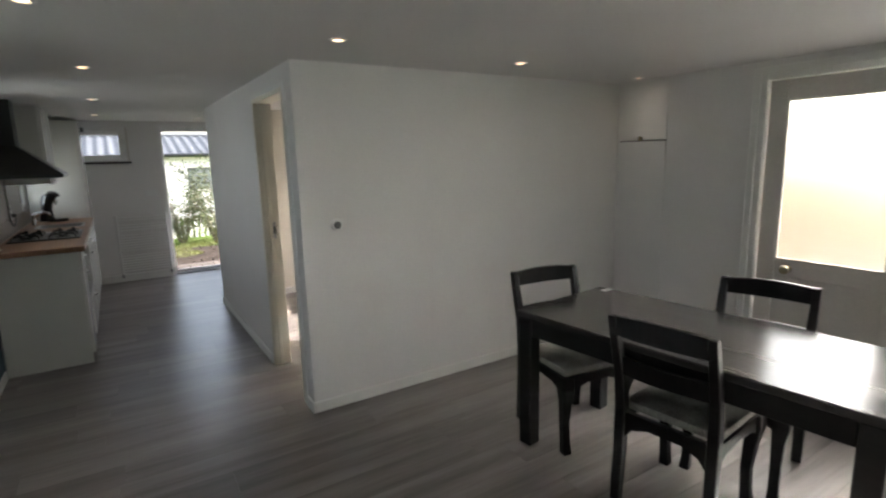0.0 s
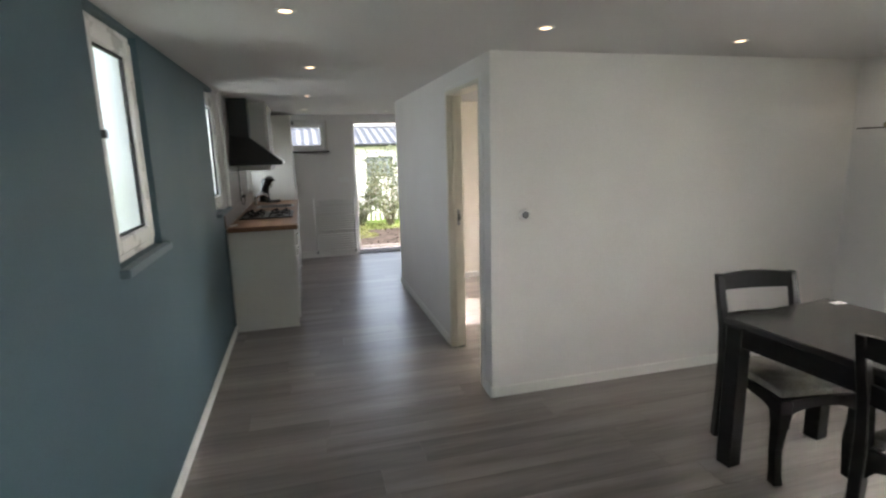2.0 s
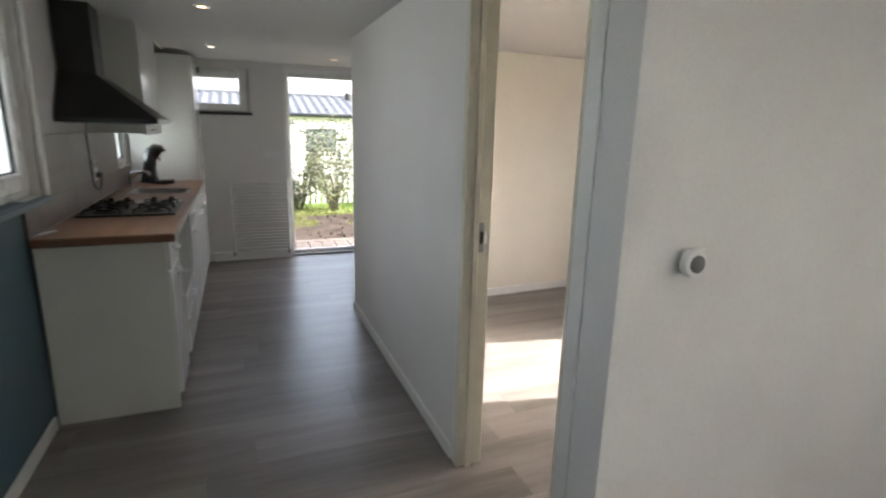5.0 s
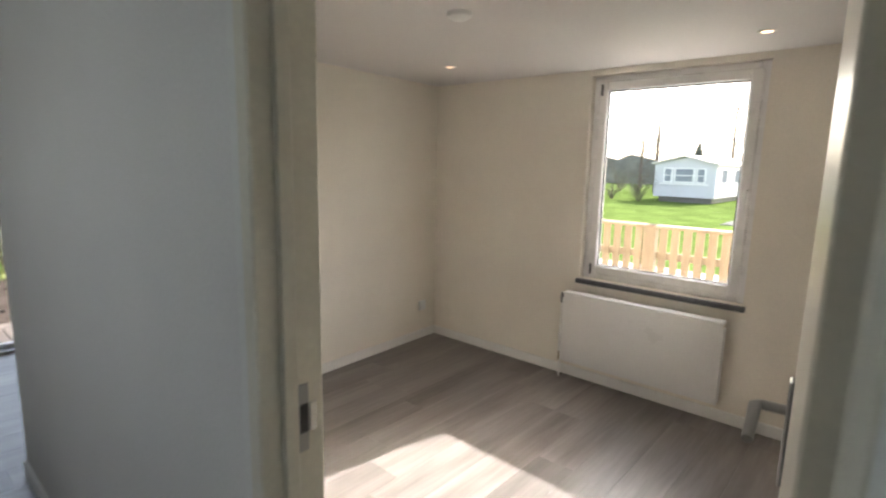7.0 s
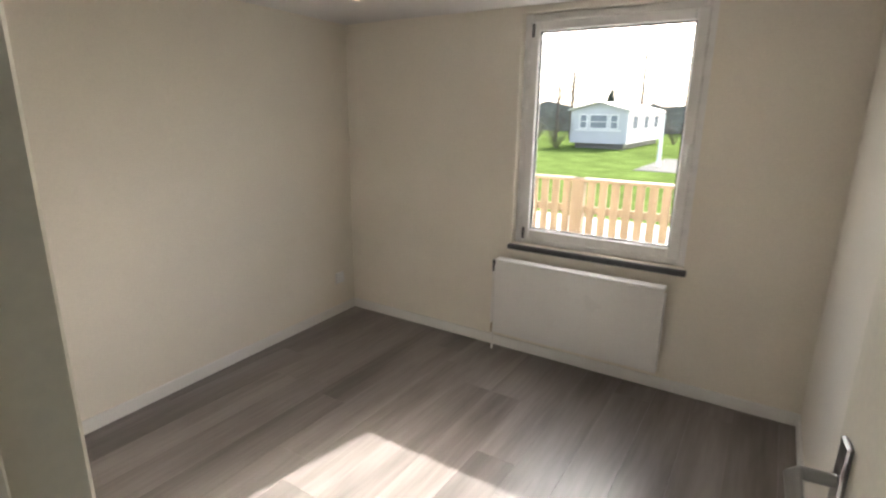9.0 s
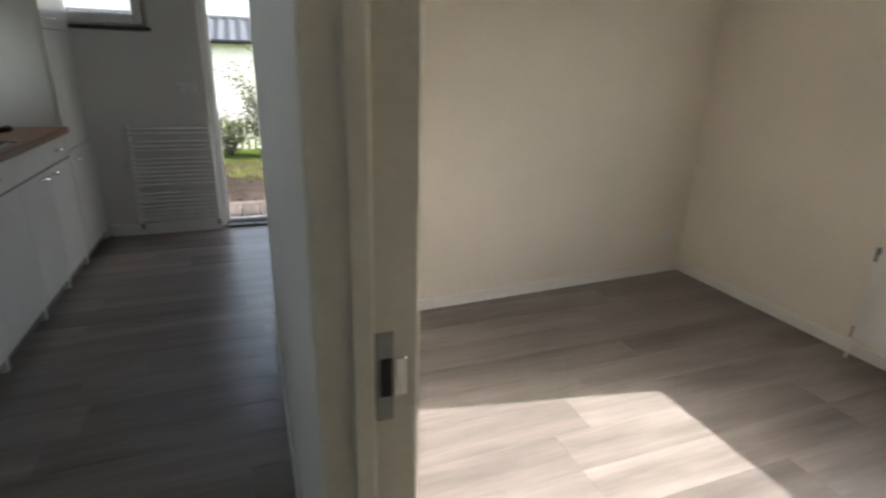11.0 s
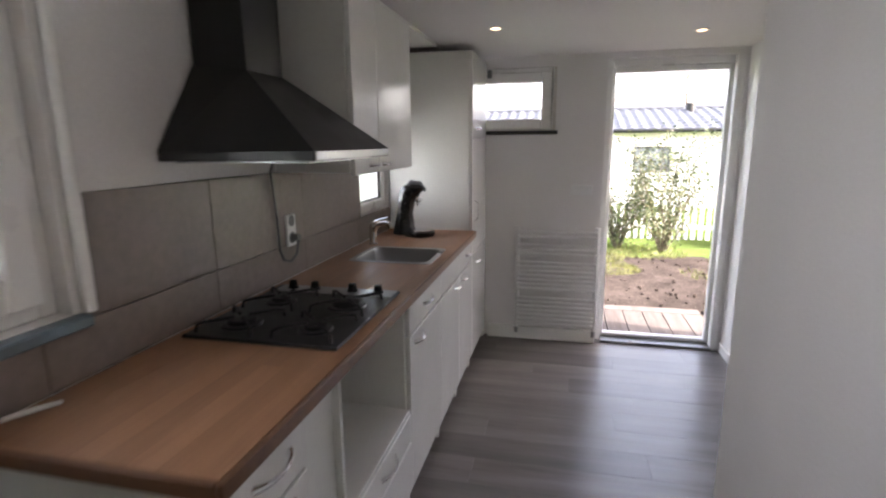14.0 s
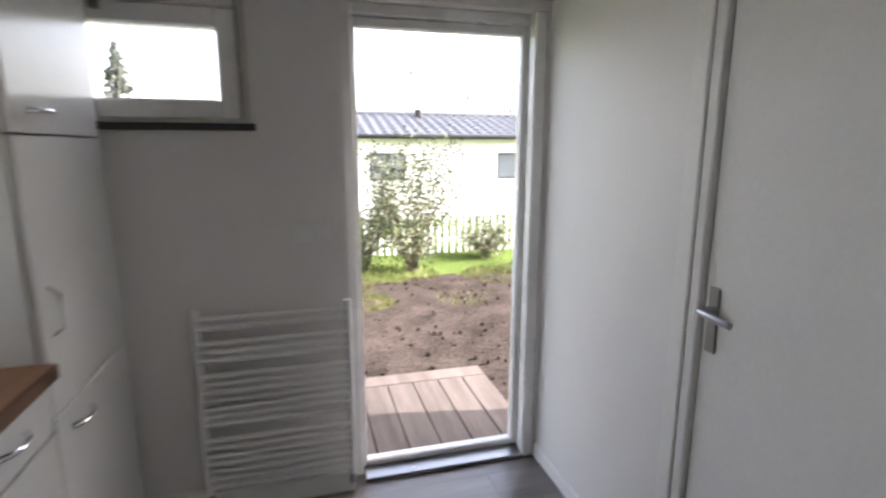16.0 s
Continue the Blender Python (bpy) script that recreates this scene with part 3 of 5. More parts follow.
# flush cupboard in the living room corner
cup = thing("wall_cupboard", (XE, 2.72, 0), "flush off-white wall cupboard with two doors", "cupboard")
part("door", box(XE - 0.006, XE - 0.001, 2.50, 2.925, 1.605, CEIL - 0.012, 0.003), WHITE_WALL, cup)
# dark strip that paints the shade in the gap between the doors
part("seam_shade", box(XE - 0.003, XE - 0.0005, 2.50, 2.925, 1.594, 1.604), PLINTH_AND_SHADE, cup)
part("door", box(XE - 0.006, XE - 0.001, 2.50, 2.925, 0.075, 1.593, 0.003), WHITE_WALL, cup)
kb = lathe([(0.008, 0), (0.008, 0.012), (0.018, 0.018), (0.019, 0.026), (0.012, 0.032)])
bmesh.ops.rotate(kb, verts=kb.verts, matrix=Matrix.Rotation(radians(-90), 3, "Y"))
bmesh.ops.translate(kb, verts=kb.verts, vec=(XE - 0.006, 2.715, 1.615))
part("knob", kb, BRASS, cup, "small round metal knob", True)

# ---- living room: table and chairs ----
def dining_table():
    t = thing("dining_table", (0, 0, 0), "long black stained wooden dining table, worn top", "table")
    L, W, H = 1.50, 0.70, 0.735
    part("tabletop", box(-W / 2, W / 2, -L / 2, L / 2, H - 0.035, H, 0.005), TABLE_WOOD, t, "worn black table top with dull streaks")
    for sx in (-1, 1):
        for sy in (-1, 1):
            x, y = sx * (W / 2 - 0.045), sy * (L / 2 - 0.045)
            part("leg", box(x - 0.038, x + 0.038, y - 0.038, y + 0.038, 0, H - 0.036, 0.004), BLACK_WOOD, t)
        x = sx * (W / 2 - 0.025)
        part("apron", box(x - 0.011, x + 0.011, -L / 2 + 0.085, L / 2 - 0.085, H - 0.125, H - 0.036, 0.002), BLACK_WOOD, t)
    for sy in (-1, 1):
        y = sy * (L / 2 - 0.025)
        part("apron", box(-W / 2 + 0.085, W / 2 - 0.085, y - 0.011, y + 0.011, H - 0.125, H - 0.036, 0.002), BLACK_WOOD, t)
    return t


def curved_rail(z0, z1, y, half, bow, thick, dip=0.0):
    """A backrest rail between the posts, bowed backwards."""
    bm = bmesh.new()
    n = 10
    rows = []
    for i in range(n + 1):
        u = -1 + 2 * i / n
        yy = y + bow * (1 - u * u)
        dz = dip * (1 - u * u)
        rows.append([bm.verts.new(c) for c in ((u * half, yy, z0), (u * half, yy, z1 + dz), (u * half, yy + thick, z1 + dz), (u * half, yy + thick, z0))])
    for a, b in zip(rows, rows[1:]):
        for k in range(4):
            bm.faces.new((a[k], b[k], b[(k + 1) % 4], a[(k + 1) % 4]))
    bm.faces.new(rows[0][::-1])
    bm.faces.new(rows[-1])
    return bm


def square_bar(points, sizes, bm=None):
    """A squared bar through points, for sawn legs and posts."""
    bm = bm if bm is not None else bmesh.new()
    rings = []
    for (x, y, z), s in zip(points, sizes):
        h = s / 2
        rings.append([bm.verts.new(c) for c in ((x - h, y - h, z), (x + h, y - h, z), (x + h, y + h, z), (x - h, y + h, z))])
    for a, b in zip(rings, rings[1:]):
        for k in range(4):
            bm.faces.new((a[k], a[(k + 1) % 4], b[(k + 1) % 4], b[k]))
    bm.faces.new(rings[0][::-1])
    bm.faces.new(rings[-1])
    bmesh.ops.bevel(bm, geom=list(bm.edges), offset=0.003, segments=1, affect="EDGES", profile=0.5)
    return bm


def dining_chair():
    """Faces -y; the back stands at +y."""
    c = thing("dining_chair", (0, 0, 0), "black wooden dining chair with worn grey cushion", "chair", "chairs round the table")
    for sx in (-1, 1):
        part("back_post", square_bar([(sx * 0.195, 0.212, 0), (sx * 0.195, 0.194, 0.25), (sx * 0.195, 0.19, 0.45), (sx * 0.197, 0.205, 0.60), (sx * 0.20, 0.245, 0.75), (sx * 0.20, 0.275, 0.865)],
                                     [0.040, 0.044, 0.046, 0.042, 0.038, 0.034]), BLACK_WOOD, c)
        part("leg", square_bar([(sx * 0.185, -0.205, 0), (sx * 0.183, -0.195, 0.06), (sx * 0.182, -0.185, 0.16), (sx * 0.188, -0.20, 0.28), (sx * 0.195, -0.21, 0.36), (sx * 0.195, -0.205, 0.42)],
                               [0.046, 0.04, 0.04, 0.05, 0.066, 0.062]), BLACK_WOOD, c)
        part("seat_rail", prism([(-0.18, 0.34), (-0.12, 0.365), (0.0, 0.375), (0.12, 0.365), (0.17, 0.34), (0.17, 0.42), (-0.18, 0.42)], 0, sx * 0.2 - 0.011, sx * 0.2 + 0.011), BLACK_WOOD, c)
    part("seat_rail", prism([(-0.17, 0.33), (-0.13, 0.355), (-0.07, 0.375), (0.07, 0.375), (0.13, 0.355), (0.17, 0.33), (0.17, 0.42), (-0.17, 0.42)], 1, -0.222, -0.2), BLACK_WOOD, c)
    part("seat_rail", prism([(-0.175, 0.30), (-0.14, 0.345), (-0.07, 0.37), (0.07, 0.37), (0.14, 0.345), (0.175, 0.30), (0.175, 0.42), (-0.175, 0.42)], 1, 0.175, 0.2), BLACK_WOOD, c)
    part("top_rail", curved_rail(0.785, 0.862, 0.252, 0.199, 0.02, 0.024, 0.012), BLACK_WOOD, c)
    part("back_rail", curved_rail(0.60, 0.675, 0.205, 0.182, 0.02, 0.018, 0.0), BLACK_WOOD, c)
    bm = box(-0.205, 0.205, -0.215, 0.165, 0.42, 0.458, 0.012, seg=2)
    seat = part("seat", bm, SEAT_CLOTH, c, "worn dirty grey seat cushion", True)
    return c


TABLE = dining_table()
TABLE.matrix_world = pose(2.395, 1.30, 0, 0, 0, 5.45)
CHAIR = dining_chair()
CHAIR.matrix_world = pose(2.315, 1.955, 0, 0, 0, -9)
CHAIR2 = copy_thing(CHAIR, pose(2.26, 1.235, 0, 0, 0, 97))
CHAIR3 = copy_thing(CHAIR, pose(2.73, 1.235, 0, 0, 0, -77))
solid("paper_card", box(2.60, 2.67, 1.98, 2.015, 0.7355, 0.7385, 0.001), WHITE_PLASTIC, "small white card lying on the table", "card")

# thermostat on the partition
th = thing("thermostat", (1.378, YW, 1.16), "round white wall thermostat with dark dial", "thermostat")
part("bracket", box(1.358, 1.428, YW - 0.012, YW, 1.143, 1.171, 0.003), WHITE_PLASTIC, th)
tb = lathe([(0.034, 0), (0.035, 0.010), (0.033, 0.020), (0.027, 0.022)], n=28)
bmesh.ops.rotate(tb, verts=tb.verts, matrix=Matrix.Rotation(radians(90), 3, "X"))
bmesh.ops.translate(tb, verts=tb.verts, vec=(1.378, YW - 0.012, 1.14))
part("body", tb, WHITE_PLASTIC, th, "", True)
tb = lathe([(0.022, 0), (0.022, 0.005), (0.018, 0.007)], n=28)
bmesh.ops.rotate(tb, verts=tb.verts, matrix=Matrix.Rotation(radians(90), 3, "X"))
bmesh.ops.translate(tb, verts=tb.verts, vec=(1.378, YW - 0.033, 1.14))
part("dial", tb, GREY_PLASTIC, th, "dark grey glass dial", True)


# ---- recessed ceiling spots ----
def ceiling_spot():
    s = thing("ceiling_spot", (0, 0, 0), "small round recessed ceiling spot, lit warm", "ceiling lamp", "recessed ceiling spots")
    ring = bmesh.new()
    prof = [(0.026, -0.001), (0.028, -0.006), (0.038, -0.006), (0.042, -0.001)]
    n = 24
    rr = [[ring.verts.new((r * math.cos(2 * math.pi * k / n), r * math.sin(2 * math.pi * k / n), z)) for k in range(n)] for r, z in prof]
    for i in range(4):
        a, b = rr[i], rr[(i + 1) % 4]
        for k in range(n):
            ring.faces.new((a[k], a[(k + 1) % n], b[(k + 1) % n], b[k]))
    part("trim_ring", ring, WHITE_PLASTIC, s, "", True)
    part("lamp", lathe([(0.021, -0.001), (0.0215, -0.003), (0.014, -0.0045)], n=20), SPOT_GLOW, s, "glowing warm lamp face")
    return s


SPOT = ceiling_spot()
SPOT.matrix_world = pose(SPOTS[0][0], SPOTS[0][1], CEIL)
for sx, sy in SPOTS[1:]:
    copy_thing(SPOT, pose(sx, sy, CEIL))
sm = thing("smoke_detector", (2.50, 4.58, CEIL), "small white ceiling ventilation valve", "ceiling vent")
part("body", lathe([(0.052, -0.001), (0.05, -0.018), (0.03, -0.03), (0.01, -0.031)], (2.50, 4.58, CEIL)), WHITE_PLASTIC, sm, "", True)


# ---- kitchen ----
CT = 0.925
FX = 0.03                                 # cabinet fronts
KX = XL + 0.012


def bow_handle(parent, x, y0, y1, z, lift=0.0):
    """A chrome bow handle along y on a front at x."""
    pts = []
    for i in range(9):
        u = i / 8
        pts.append((x + 0.002 + 0.026 * math.sin(math.pi * u) ** 0.7, y0 + (y1 - y0) * u, z + lift * u))
    part("handle", tube(pts, [0.009, 0.007, 0.006, 0.006, 0.006, 0.006, 0.006, 0.007, 0.009], 8), CHROME, parent, "chrome bow handle", True)


def base_cabinet(y0, y1, fronts, label, side=None):
    """fronts: (z0, z1, handle_z, handle_y0, handle_y1); a front per drawer or door."""
    c = thing("base_cabinet", ((KX + FX) / 2, (y0 + y1) / 2, 0), label, "kitchen cabinet", "kitchen base cabinets")
    t = 0.016
    part("side_panel", box(KX, FX - 0.02, y0 + 0.001, y0 + t, 0.0, CT - 0.041, 0.001), CAB_SIDE, c)
    part("side_panel", box(KX, FX - 0.02, y1 - t, y1 - 0.001, 0.0, CT - 0.041, 0.001), CAB_SIDE, c)
    part("bottom", box(KX, FX - 0.02, y0 + t, y1 - t, 0.10, 0.116), CAB_SIDE, c)
    part("back", box(KX, KX + 0.006, y0 + t, y1 - t, 0.116, CT - 0.041), CAB_SIDE, c)
    part("plinth", box(FX - 0.06, FX - 0.045, y0 + t, y1 - t, 0.0, 0.098), PLINTH_AND_SHADE, c)
    for f in fronts:
        z0, z1, hz, ha, hb = f[:5]
        fy0, fy1 = f[5:] if len(f) > 5 else (y0, y1)
        d = part("door" if z1 - z0 > 0.3 else "drawer_front", box(FX - 0.019, FX, fy0 + 0.0025, fy1 - 0.0025, z0 + 0.002, z1 - 0.002, 0.003), CABINET, c)
        if hz:
            bow_handle(d, FX, ha, hb, hz)
    return c


base_cabinet(4.77, 5.07, [(0.08, 0.735, 0.70, 4.85, 4.99), (0.74, 0.883, 0.825, 4.85, 4.99)], "narrow white base cabinet with drawer and door")
ov = base_cabinet(5.29, 5.895, [(0.08, 0.295, None, 0, 0), (0.30, 0.42, 0.37, 5.53, 5.67)], "white oven housing standing empty with open niche")
part("shelf", box(KX + 0.006, FX - 0.002, 5.306, 5.879, 0.422, 0.442, 0.002), CABINET, ov)
part("filler_strip", box(FX - 0.055, FX - 0.04, 5.071, 5.288, 0.0, CT - 0.041), CAB_SIDE, ov, "pale recessed filler strip")
base_cabinet(5.895, 6.42, [(0.08, 0.735, 0.70, 5.94, 6.06), (0.74, 0.883, 0.815, 6.08, 6.21)], "white base cabinet with drawer above a door")
base_cabinet(6.42, 6.86, [(0.08, 0.735, 0.70, 6.71, 6.82), (0.74, 0.883, None, 0, 0)], "white sink cabinet with plain upper front")
base_cabinet(6.86, 7.285, [(0.08, 0.735, 0.70, 6.90, 7.01), (0.74, 0.883, 0.815, 7.03, 7.14)], "white base cabinet beside the tall cabinet")

tc_ = thing("tall_cabinet", (-0.23, 7.57, 0), "tall white larder cabinet with two doors", "kitchen cabinet")
part("side_panel", box(KX, FX - 0.02, 7.29, 7.308, 0, CEIL - 0.045, 0.002), CAB_SIDE, tc_)
part("side_panel", box(KX, FX - 0.02, 7.84, 7.858, 0, CEIL - 0.045, 0.002), CAB_SIDE, tc_)
part("back", box(KX, KX + 0.006, 7.308, 7.84, 0.1, CEIL - 0.045), CAB_SIDE, tc_)
part("top", box(KX + 0.006, FX - 0.02, 7.308, 7.84, CEIL - 0.063, CEIL - 0.045), CAB_SIDE, tc_)
part("plinth", box(FX - 0.06, FX - 0.045, 7.308, 7.84, 0, 0.098), PLINTH_AND_SHADE, tc_)
d = part("door", box(FX - 0.019, FX, 7.295, 7.855, 1.502, CEIL - 0.045, 0.003), CABINET, tc_)
bow_handle(d, FX, 7.38, 7.50, 1.56)
d = part("door", box(FX - 0.019, FX, 7.295, 7.855, 0.77, 1.497, 0.003), CABINET, tc_)
part("handle", tube([(FX + 0.002, 7.35, 0.98), (FX + 0.026, 7.35, 1.0), (FX + 0.026, 7.35, 1.09), (FX + 0.002, 7.35, 1.11)], 0.005, 8), CHROME, d, "", True)
d = part("door", box(FX - 0.019, FX, 7.295, 7.855, 0.08, 0.765, 0.003), CABINET, tc_)
bow_handle(d, FX, 7.38, 7.50, 0.70)
part("filler_strip", box(FX - 0.03, FX - 0.012, 7.86, YN - 0.002, 0, CEIL - 0.045), CAB_SIDE, tc_)

# wall cabinet over the sink
wc = thing("wall_cabinet", (-0.35, 6.3, 1.37), "white two-door wall cabinet above the sink", "kitchen cabinet")
part("body", box(KX, -0.202, 5.93, 6.68, 1.365, CEIL - 0.02, 0.002), CAB_SIDE, wc)
for y0, y1, ha, hb in ((5.932, 6.192, 6.07, 6.17), (6.197, 6.678, 6.22, 6.33)):
    d = part("door", box(-0.20, -0.18, y0, y1, 1.355, CEIL - 0.02, 0.003), CABINET, wc)
    bow_handle(d, -0.18, ha, hb, 1.388)
solid("cornice_strip", box(KX, -0.19, 5.93, 7.29, CEIL - 0.019, CEIL - 0.001), CABINET, "white closing strip above the wall cabinet", "trim", "structure")

# worktop in staves, with cut-outs for the sink
TY0, TY1, TX0, TX1 = 4.735, 7.288, KX + 0.002, 0.058
top = thing("worktop", (-0.23, 5.96, CT - 0.04), "beech block worktop with dark rounded edge", "worktop")
SX0, SX1, SY0, SY1 = TX0 + 2 * (TX1 - 0.012 - TX0) / 9, TX0 + 8 * (TX1 - 0.012 - TX0) / 9, 6.34, 6.665
rng = random.Random(4)
nst = 9
sw_ = (TX1 - 0.012 - TX0) / nst
for i in range(nst):
    xa, xb = TX0 + i * sw_, TX0 + (i + 1) * sw_
    y = TY0 + 0.012
    while y < TY1 - 0.001:
        yb = min(TY1, y + rng.uniform(0.35, 0.8))
        if TY1 - yb < 0.12:
            yb = TY1
        spans = [(y, yb)]
        if xb > SX0 + 0.001 and xa < SX1 - 0.001:
            spans = [s for s in ((y, min(yb, SY0)), (max(y, SY1), yb)) if s[1] - s[0] > 0.004]
        for a, b in spans:
            part("stave", box(xa + 0.0002, xb - 0.0002, a + 0.0002, b - 0.0002, CT - 0.04, CT), COUNTER_WOOD, top)
        y = yb
part("edge_strip", box(TX1 - 0.0118, TX1, TY0, TY1, CT - 0.04, CT - 0.0005, 0.004), COUNTER_EDGE, top)
part("edge_strip", box(TX0, TX1 - 0.012, TY0, TY0 + 0.0118, CT - 0.04, CT - 0.0005, 0.004), COUNTER_EDGE, top)

# sink
sk = thing("kitchen_sink", (-0.2, 6.50, CT - 0.15), "rectangular stainless steel sink let into the worktop", "sink")
bm = bmesh.new()
def ring_(x0, x1, y0, y1, z, r):
    pts = []
    for cx, cy, a0 in ((x1 - r, y1 - r, 0), (x0 + r, y1 - r, 90), (x0 + r, y0 + r, 180), (x1 - r, y0 + r, 270)):
        for k in range(5):
            a = radians(a0 + 22.5 * k)
            pts.append(bm.verts.new((cx + r * math.cos(a), cy + r * math.sin(a), z)))
    return pts
R = [ring_(SX0 - 0.018, SX1 + 0.018, SY0 - 0.018, SY1 + 0.018, CT + 0.001, 0.03), ring_(SX0 - 0.016, SX1 + 0.016, SY0 - 0.016, SY1 + 0.016, CT + 0.004, 0.03),
     ring_(SX0 + 0.006, SX1 - 0.006, SY0 + 0.006, SY1 - 0.006, CT + 0.003, 0.04), ring_(SX0 + 0.012, SX1 - 0.012, SY0 + 0.012, SY1 - 0.012, CT - 0.02, 0.045),
     ring_(SX0 + 0.03, SX1 - 0.03, SY0 + 0.03, SY1 - 0.03, CT - 0.14, 0.05), ring_(SX0 + 0.06, SX1 - 0.06, SY0 + 0.06, SY1 - 0.06, CT - 0.15, 0.04)]
for a, b in zip(R, R[1:]):
    for k in range(20):
        bm.faces.new((a[k], a[(k + 1) % 20], b[(k + 1) % 20], b[k]))
bm.faces.new(R[-1])
part("basin", bm, STEEL, sk, "", True)
part("drain", lathe([(0.03, 0), (0.03, 0.004), (0.01, 0.003)], (-0.2, 6.50, CT - 0.149)), CHROME, sk, "", True)

# tap
PX, PY = -0.43, 6.74
tp = thing("tap", (PX, PY, CT), "chrome single-lever kitchen tap", "tap")
part("body", lathe([(0.027, 0.0), (0.027, 0.006), (0.021, 0.01), (0.02, 0.085), (0.022, 0.10), (0.012, 0.115)], (PX, PY, CT), 20), CHROME, tp, "", True)
part("spout", tube([(PX, PY, CT + 0.07), (PX + 0.04, PY - 0.03, CT + 0.115), (PX + 0.10, PY - 0.08, CT + 0.135), (PX + 0.135, PY - 0.11, CT + 0.13), (PX + 0.145, PY - 0.12, CT + 0.108)], [0.013, 0.012, 0.011, 0.012, 0.012], 12), CHROME, tp, "", True)
part("lever", tube([(PX, PY, CT + 0.115), (PX + 0.02, PY, CT + 0.13), (PX + 0.085, PY + 0.01, CT + 0.15)], [0.009, 0.008, 0.006], 8), CHROME, tp, "", True)

# gas hob
hb = thing("gas_hob", (-0.2, 5.54, CT), "black four-burner gas hob with steel rim", "hob")
HX0, HX1, HY0, HY1 = -0.475, 0.012, 5.29, 5.85
part("base_plate", box(HX0, HX1, HY0, HY1, CT + 0.001, CT + 0.012, 0.004), BLACK_METAL, hb)
part("steel_strip", box(HX0 + 0.02, HX1 - 0.01, HY1 - 0.09, HY1 - 0.008, CT + 0.0122, CT + 0.0135), STEEL, hb)
for cx, cy, r in ((-0.355, 5.41, 0.045), (-0.355, 5.64, 0.035), (-0.11, 5.41, 0.035), (-0.11, 5.64, 0.05)):
    bn = part("burner", lathe([(r + 0.018, 0), (r + 0.014, 0.006), (r, 0.008), (r, 0.016), (r * 0.9, 0.02), (0.01, 0.021)], (cx, cy, CT + 0.012), 20), BLACK_METAL, hb, "", True)
    for k in range(4):
        a = math.pi / 4 + k * math.pi / 2
        dx, dy = math.cos(a), math.sin(a)
        part("pan_support", tube([(cx + dx * 0.13, cy + dy * 0.13, CT + 0.013), (cx + dx * 0.125, cy + dy * 0.125, CT + 0.034), (cx + dx * 0.10, cy + dy * 0.10, CT + 0.039), (cx + dx * 0.022, cy + dy * 0.022, CT + 0.038)], 0.005, 6), CAST_IRON, bn)
for kx in (-0.40, -0.31, -0.16, -0.06):
    part("knob", lathe([(0.02, 0), (0.019, 0.006), (0.016, 0.008), (0.014, 0.028), (0.008, 0.03)], (kx, HY1 - 0.045, CT + 0.0135), 16), BLACK_PLASTIC, hb, "", True)

# cooker hood
hd = thing("cooker_hood", (-0.3, 5.53, 1.44), "black chimney cooker hood with steel front lip", "cooker hood")
HF0, HF1, HW0, HW1 = KX, -0.042, 5.33, 5.915
part("lip", box(HF0, HF1, HW0, HW1, 1.43, 1.458, 0.002), BLACK_METAL, hd)
part("front_strip", box(HF1, HF1 + 0.004, HW0 + 0.005, HW1 - 0.005, 1.432, 1.456, 0.001), STEEL, hd, "bright steel front strip")
bm = bmesh.new()
ra = [bm.verts.new(c) for c in ((HF0, HW0, 1.458), (HF1, HW0, 1.458), (HF1, HW1, 1.458), (HF0, HW1, 1.458))]
rb = [bm.verts.new(c) for c in ((HF0, 5.51, 1.71), (-0.335, 5.51, 1.69), (-0.335, 5.72, 1.69), (HF0, 5.72, 1.71))]
for k in range(4):
    bm.faces.new((ra[k], ra[(k + 1) % 4], rb[(k + 1) % 4], rb[k]))
bm.faces.new(ra[::-1]); bm.faces.new(rb)
part("canopy", bm, BLACK_METAL, hd)
part("chimney", box(HF0, -0.337, 5.512, 5.718, 1.68, CEIL - 0.002, 0.002), BLACK_METAL, hd)
part("filter", box(HF0 + 0.03, HF1 - 0.03, HW0 + 0.03, HW1 - 0.03, 1.424, 1.432), STEEL, hd)

# coffee machine
cm = thing("coffee_machine", (-0.29, 7.06, CT), "black pad coffee machine on a round base", "coffee machine")
CMX, CMY = -0.29, 7.06
bm = bmesh.new()
rows = []
for z, off, rx, ry in ((0.01, -0.06, 0.085, 0.07), (0.05, -0.065, 0.07, 0.065), (0.12, -0.06, 0.055, 0.06), (0.19, -0.045, 0.058, 0.062), (0.235, -0.02, 0.075, 0.066), (0.262, 0.005, 0.085, 0.064), (0.275, 0.0, 0.06, 0.05), (0.28, 0.0, 0.02, 0.02)):
    rows.append([bm.verts.new((CMX + off + rx * math.cos(2 * math.pi * k / 20), CMY + ry * math.sin(2 * math.pi * k / 20), CT + z)) for k in range(20)])
for a, b in zip(rows, rows[1:]):
    for k in range(20):
        bm.faces.new((a[k], a[(k + 1) % 20], b[(k + 1) % 20], b[k]))
bm.faces.new(rows[0][::-1]); bm.faces.new(rows[-1])
part("body", bm, BLACK_PLASTIC, cm, "", True)
part("base", lathe([(0.10, 0), (0.105, 0.008), (0.105, 0.022), (0.09, 0.03), (0.03, 0.031)], (CMX + 0.04, CMY, CT), 28), BLACK_PLASTIC, cm, "", True)
part("drip_tray", lathe([(0.075, 0), (0.075, 0.004), (0.02, 0.005)], (CMX + 0.05, CMY, CT + 0.0305), 24), CHROME, cm, "chrome drip tray", True)
part("spout", lathe([(0.012, 0), (0.014, 0.02), (0.028, 0.03), (0.03, 0.05)], (CMX + 0.035, CMY, CT + 0.165), 16), CHROME, cm, "", True)
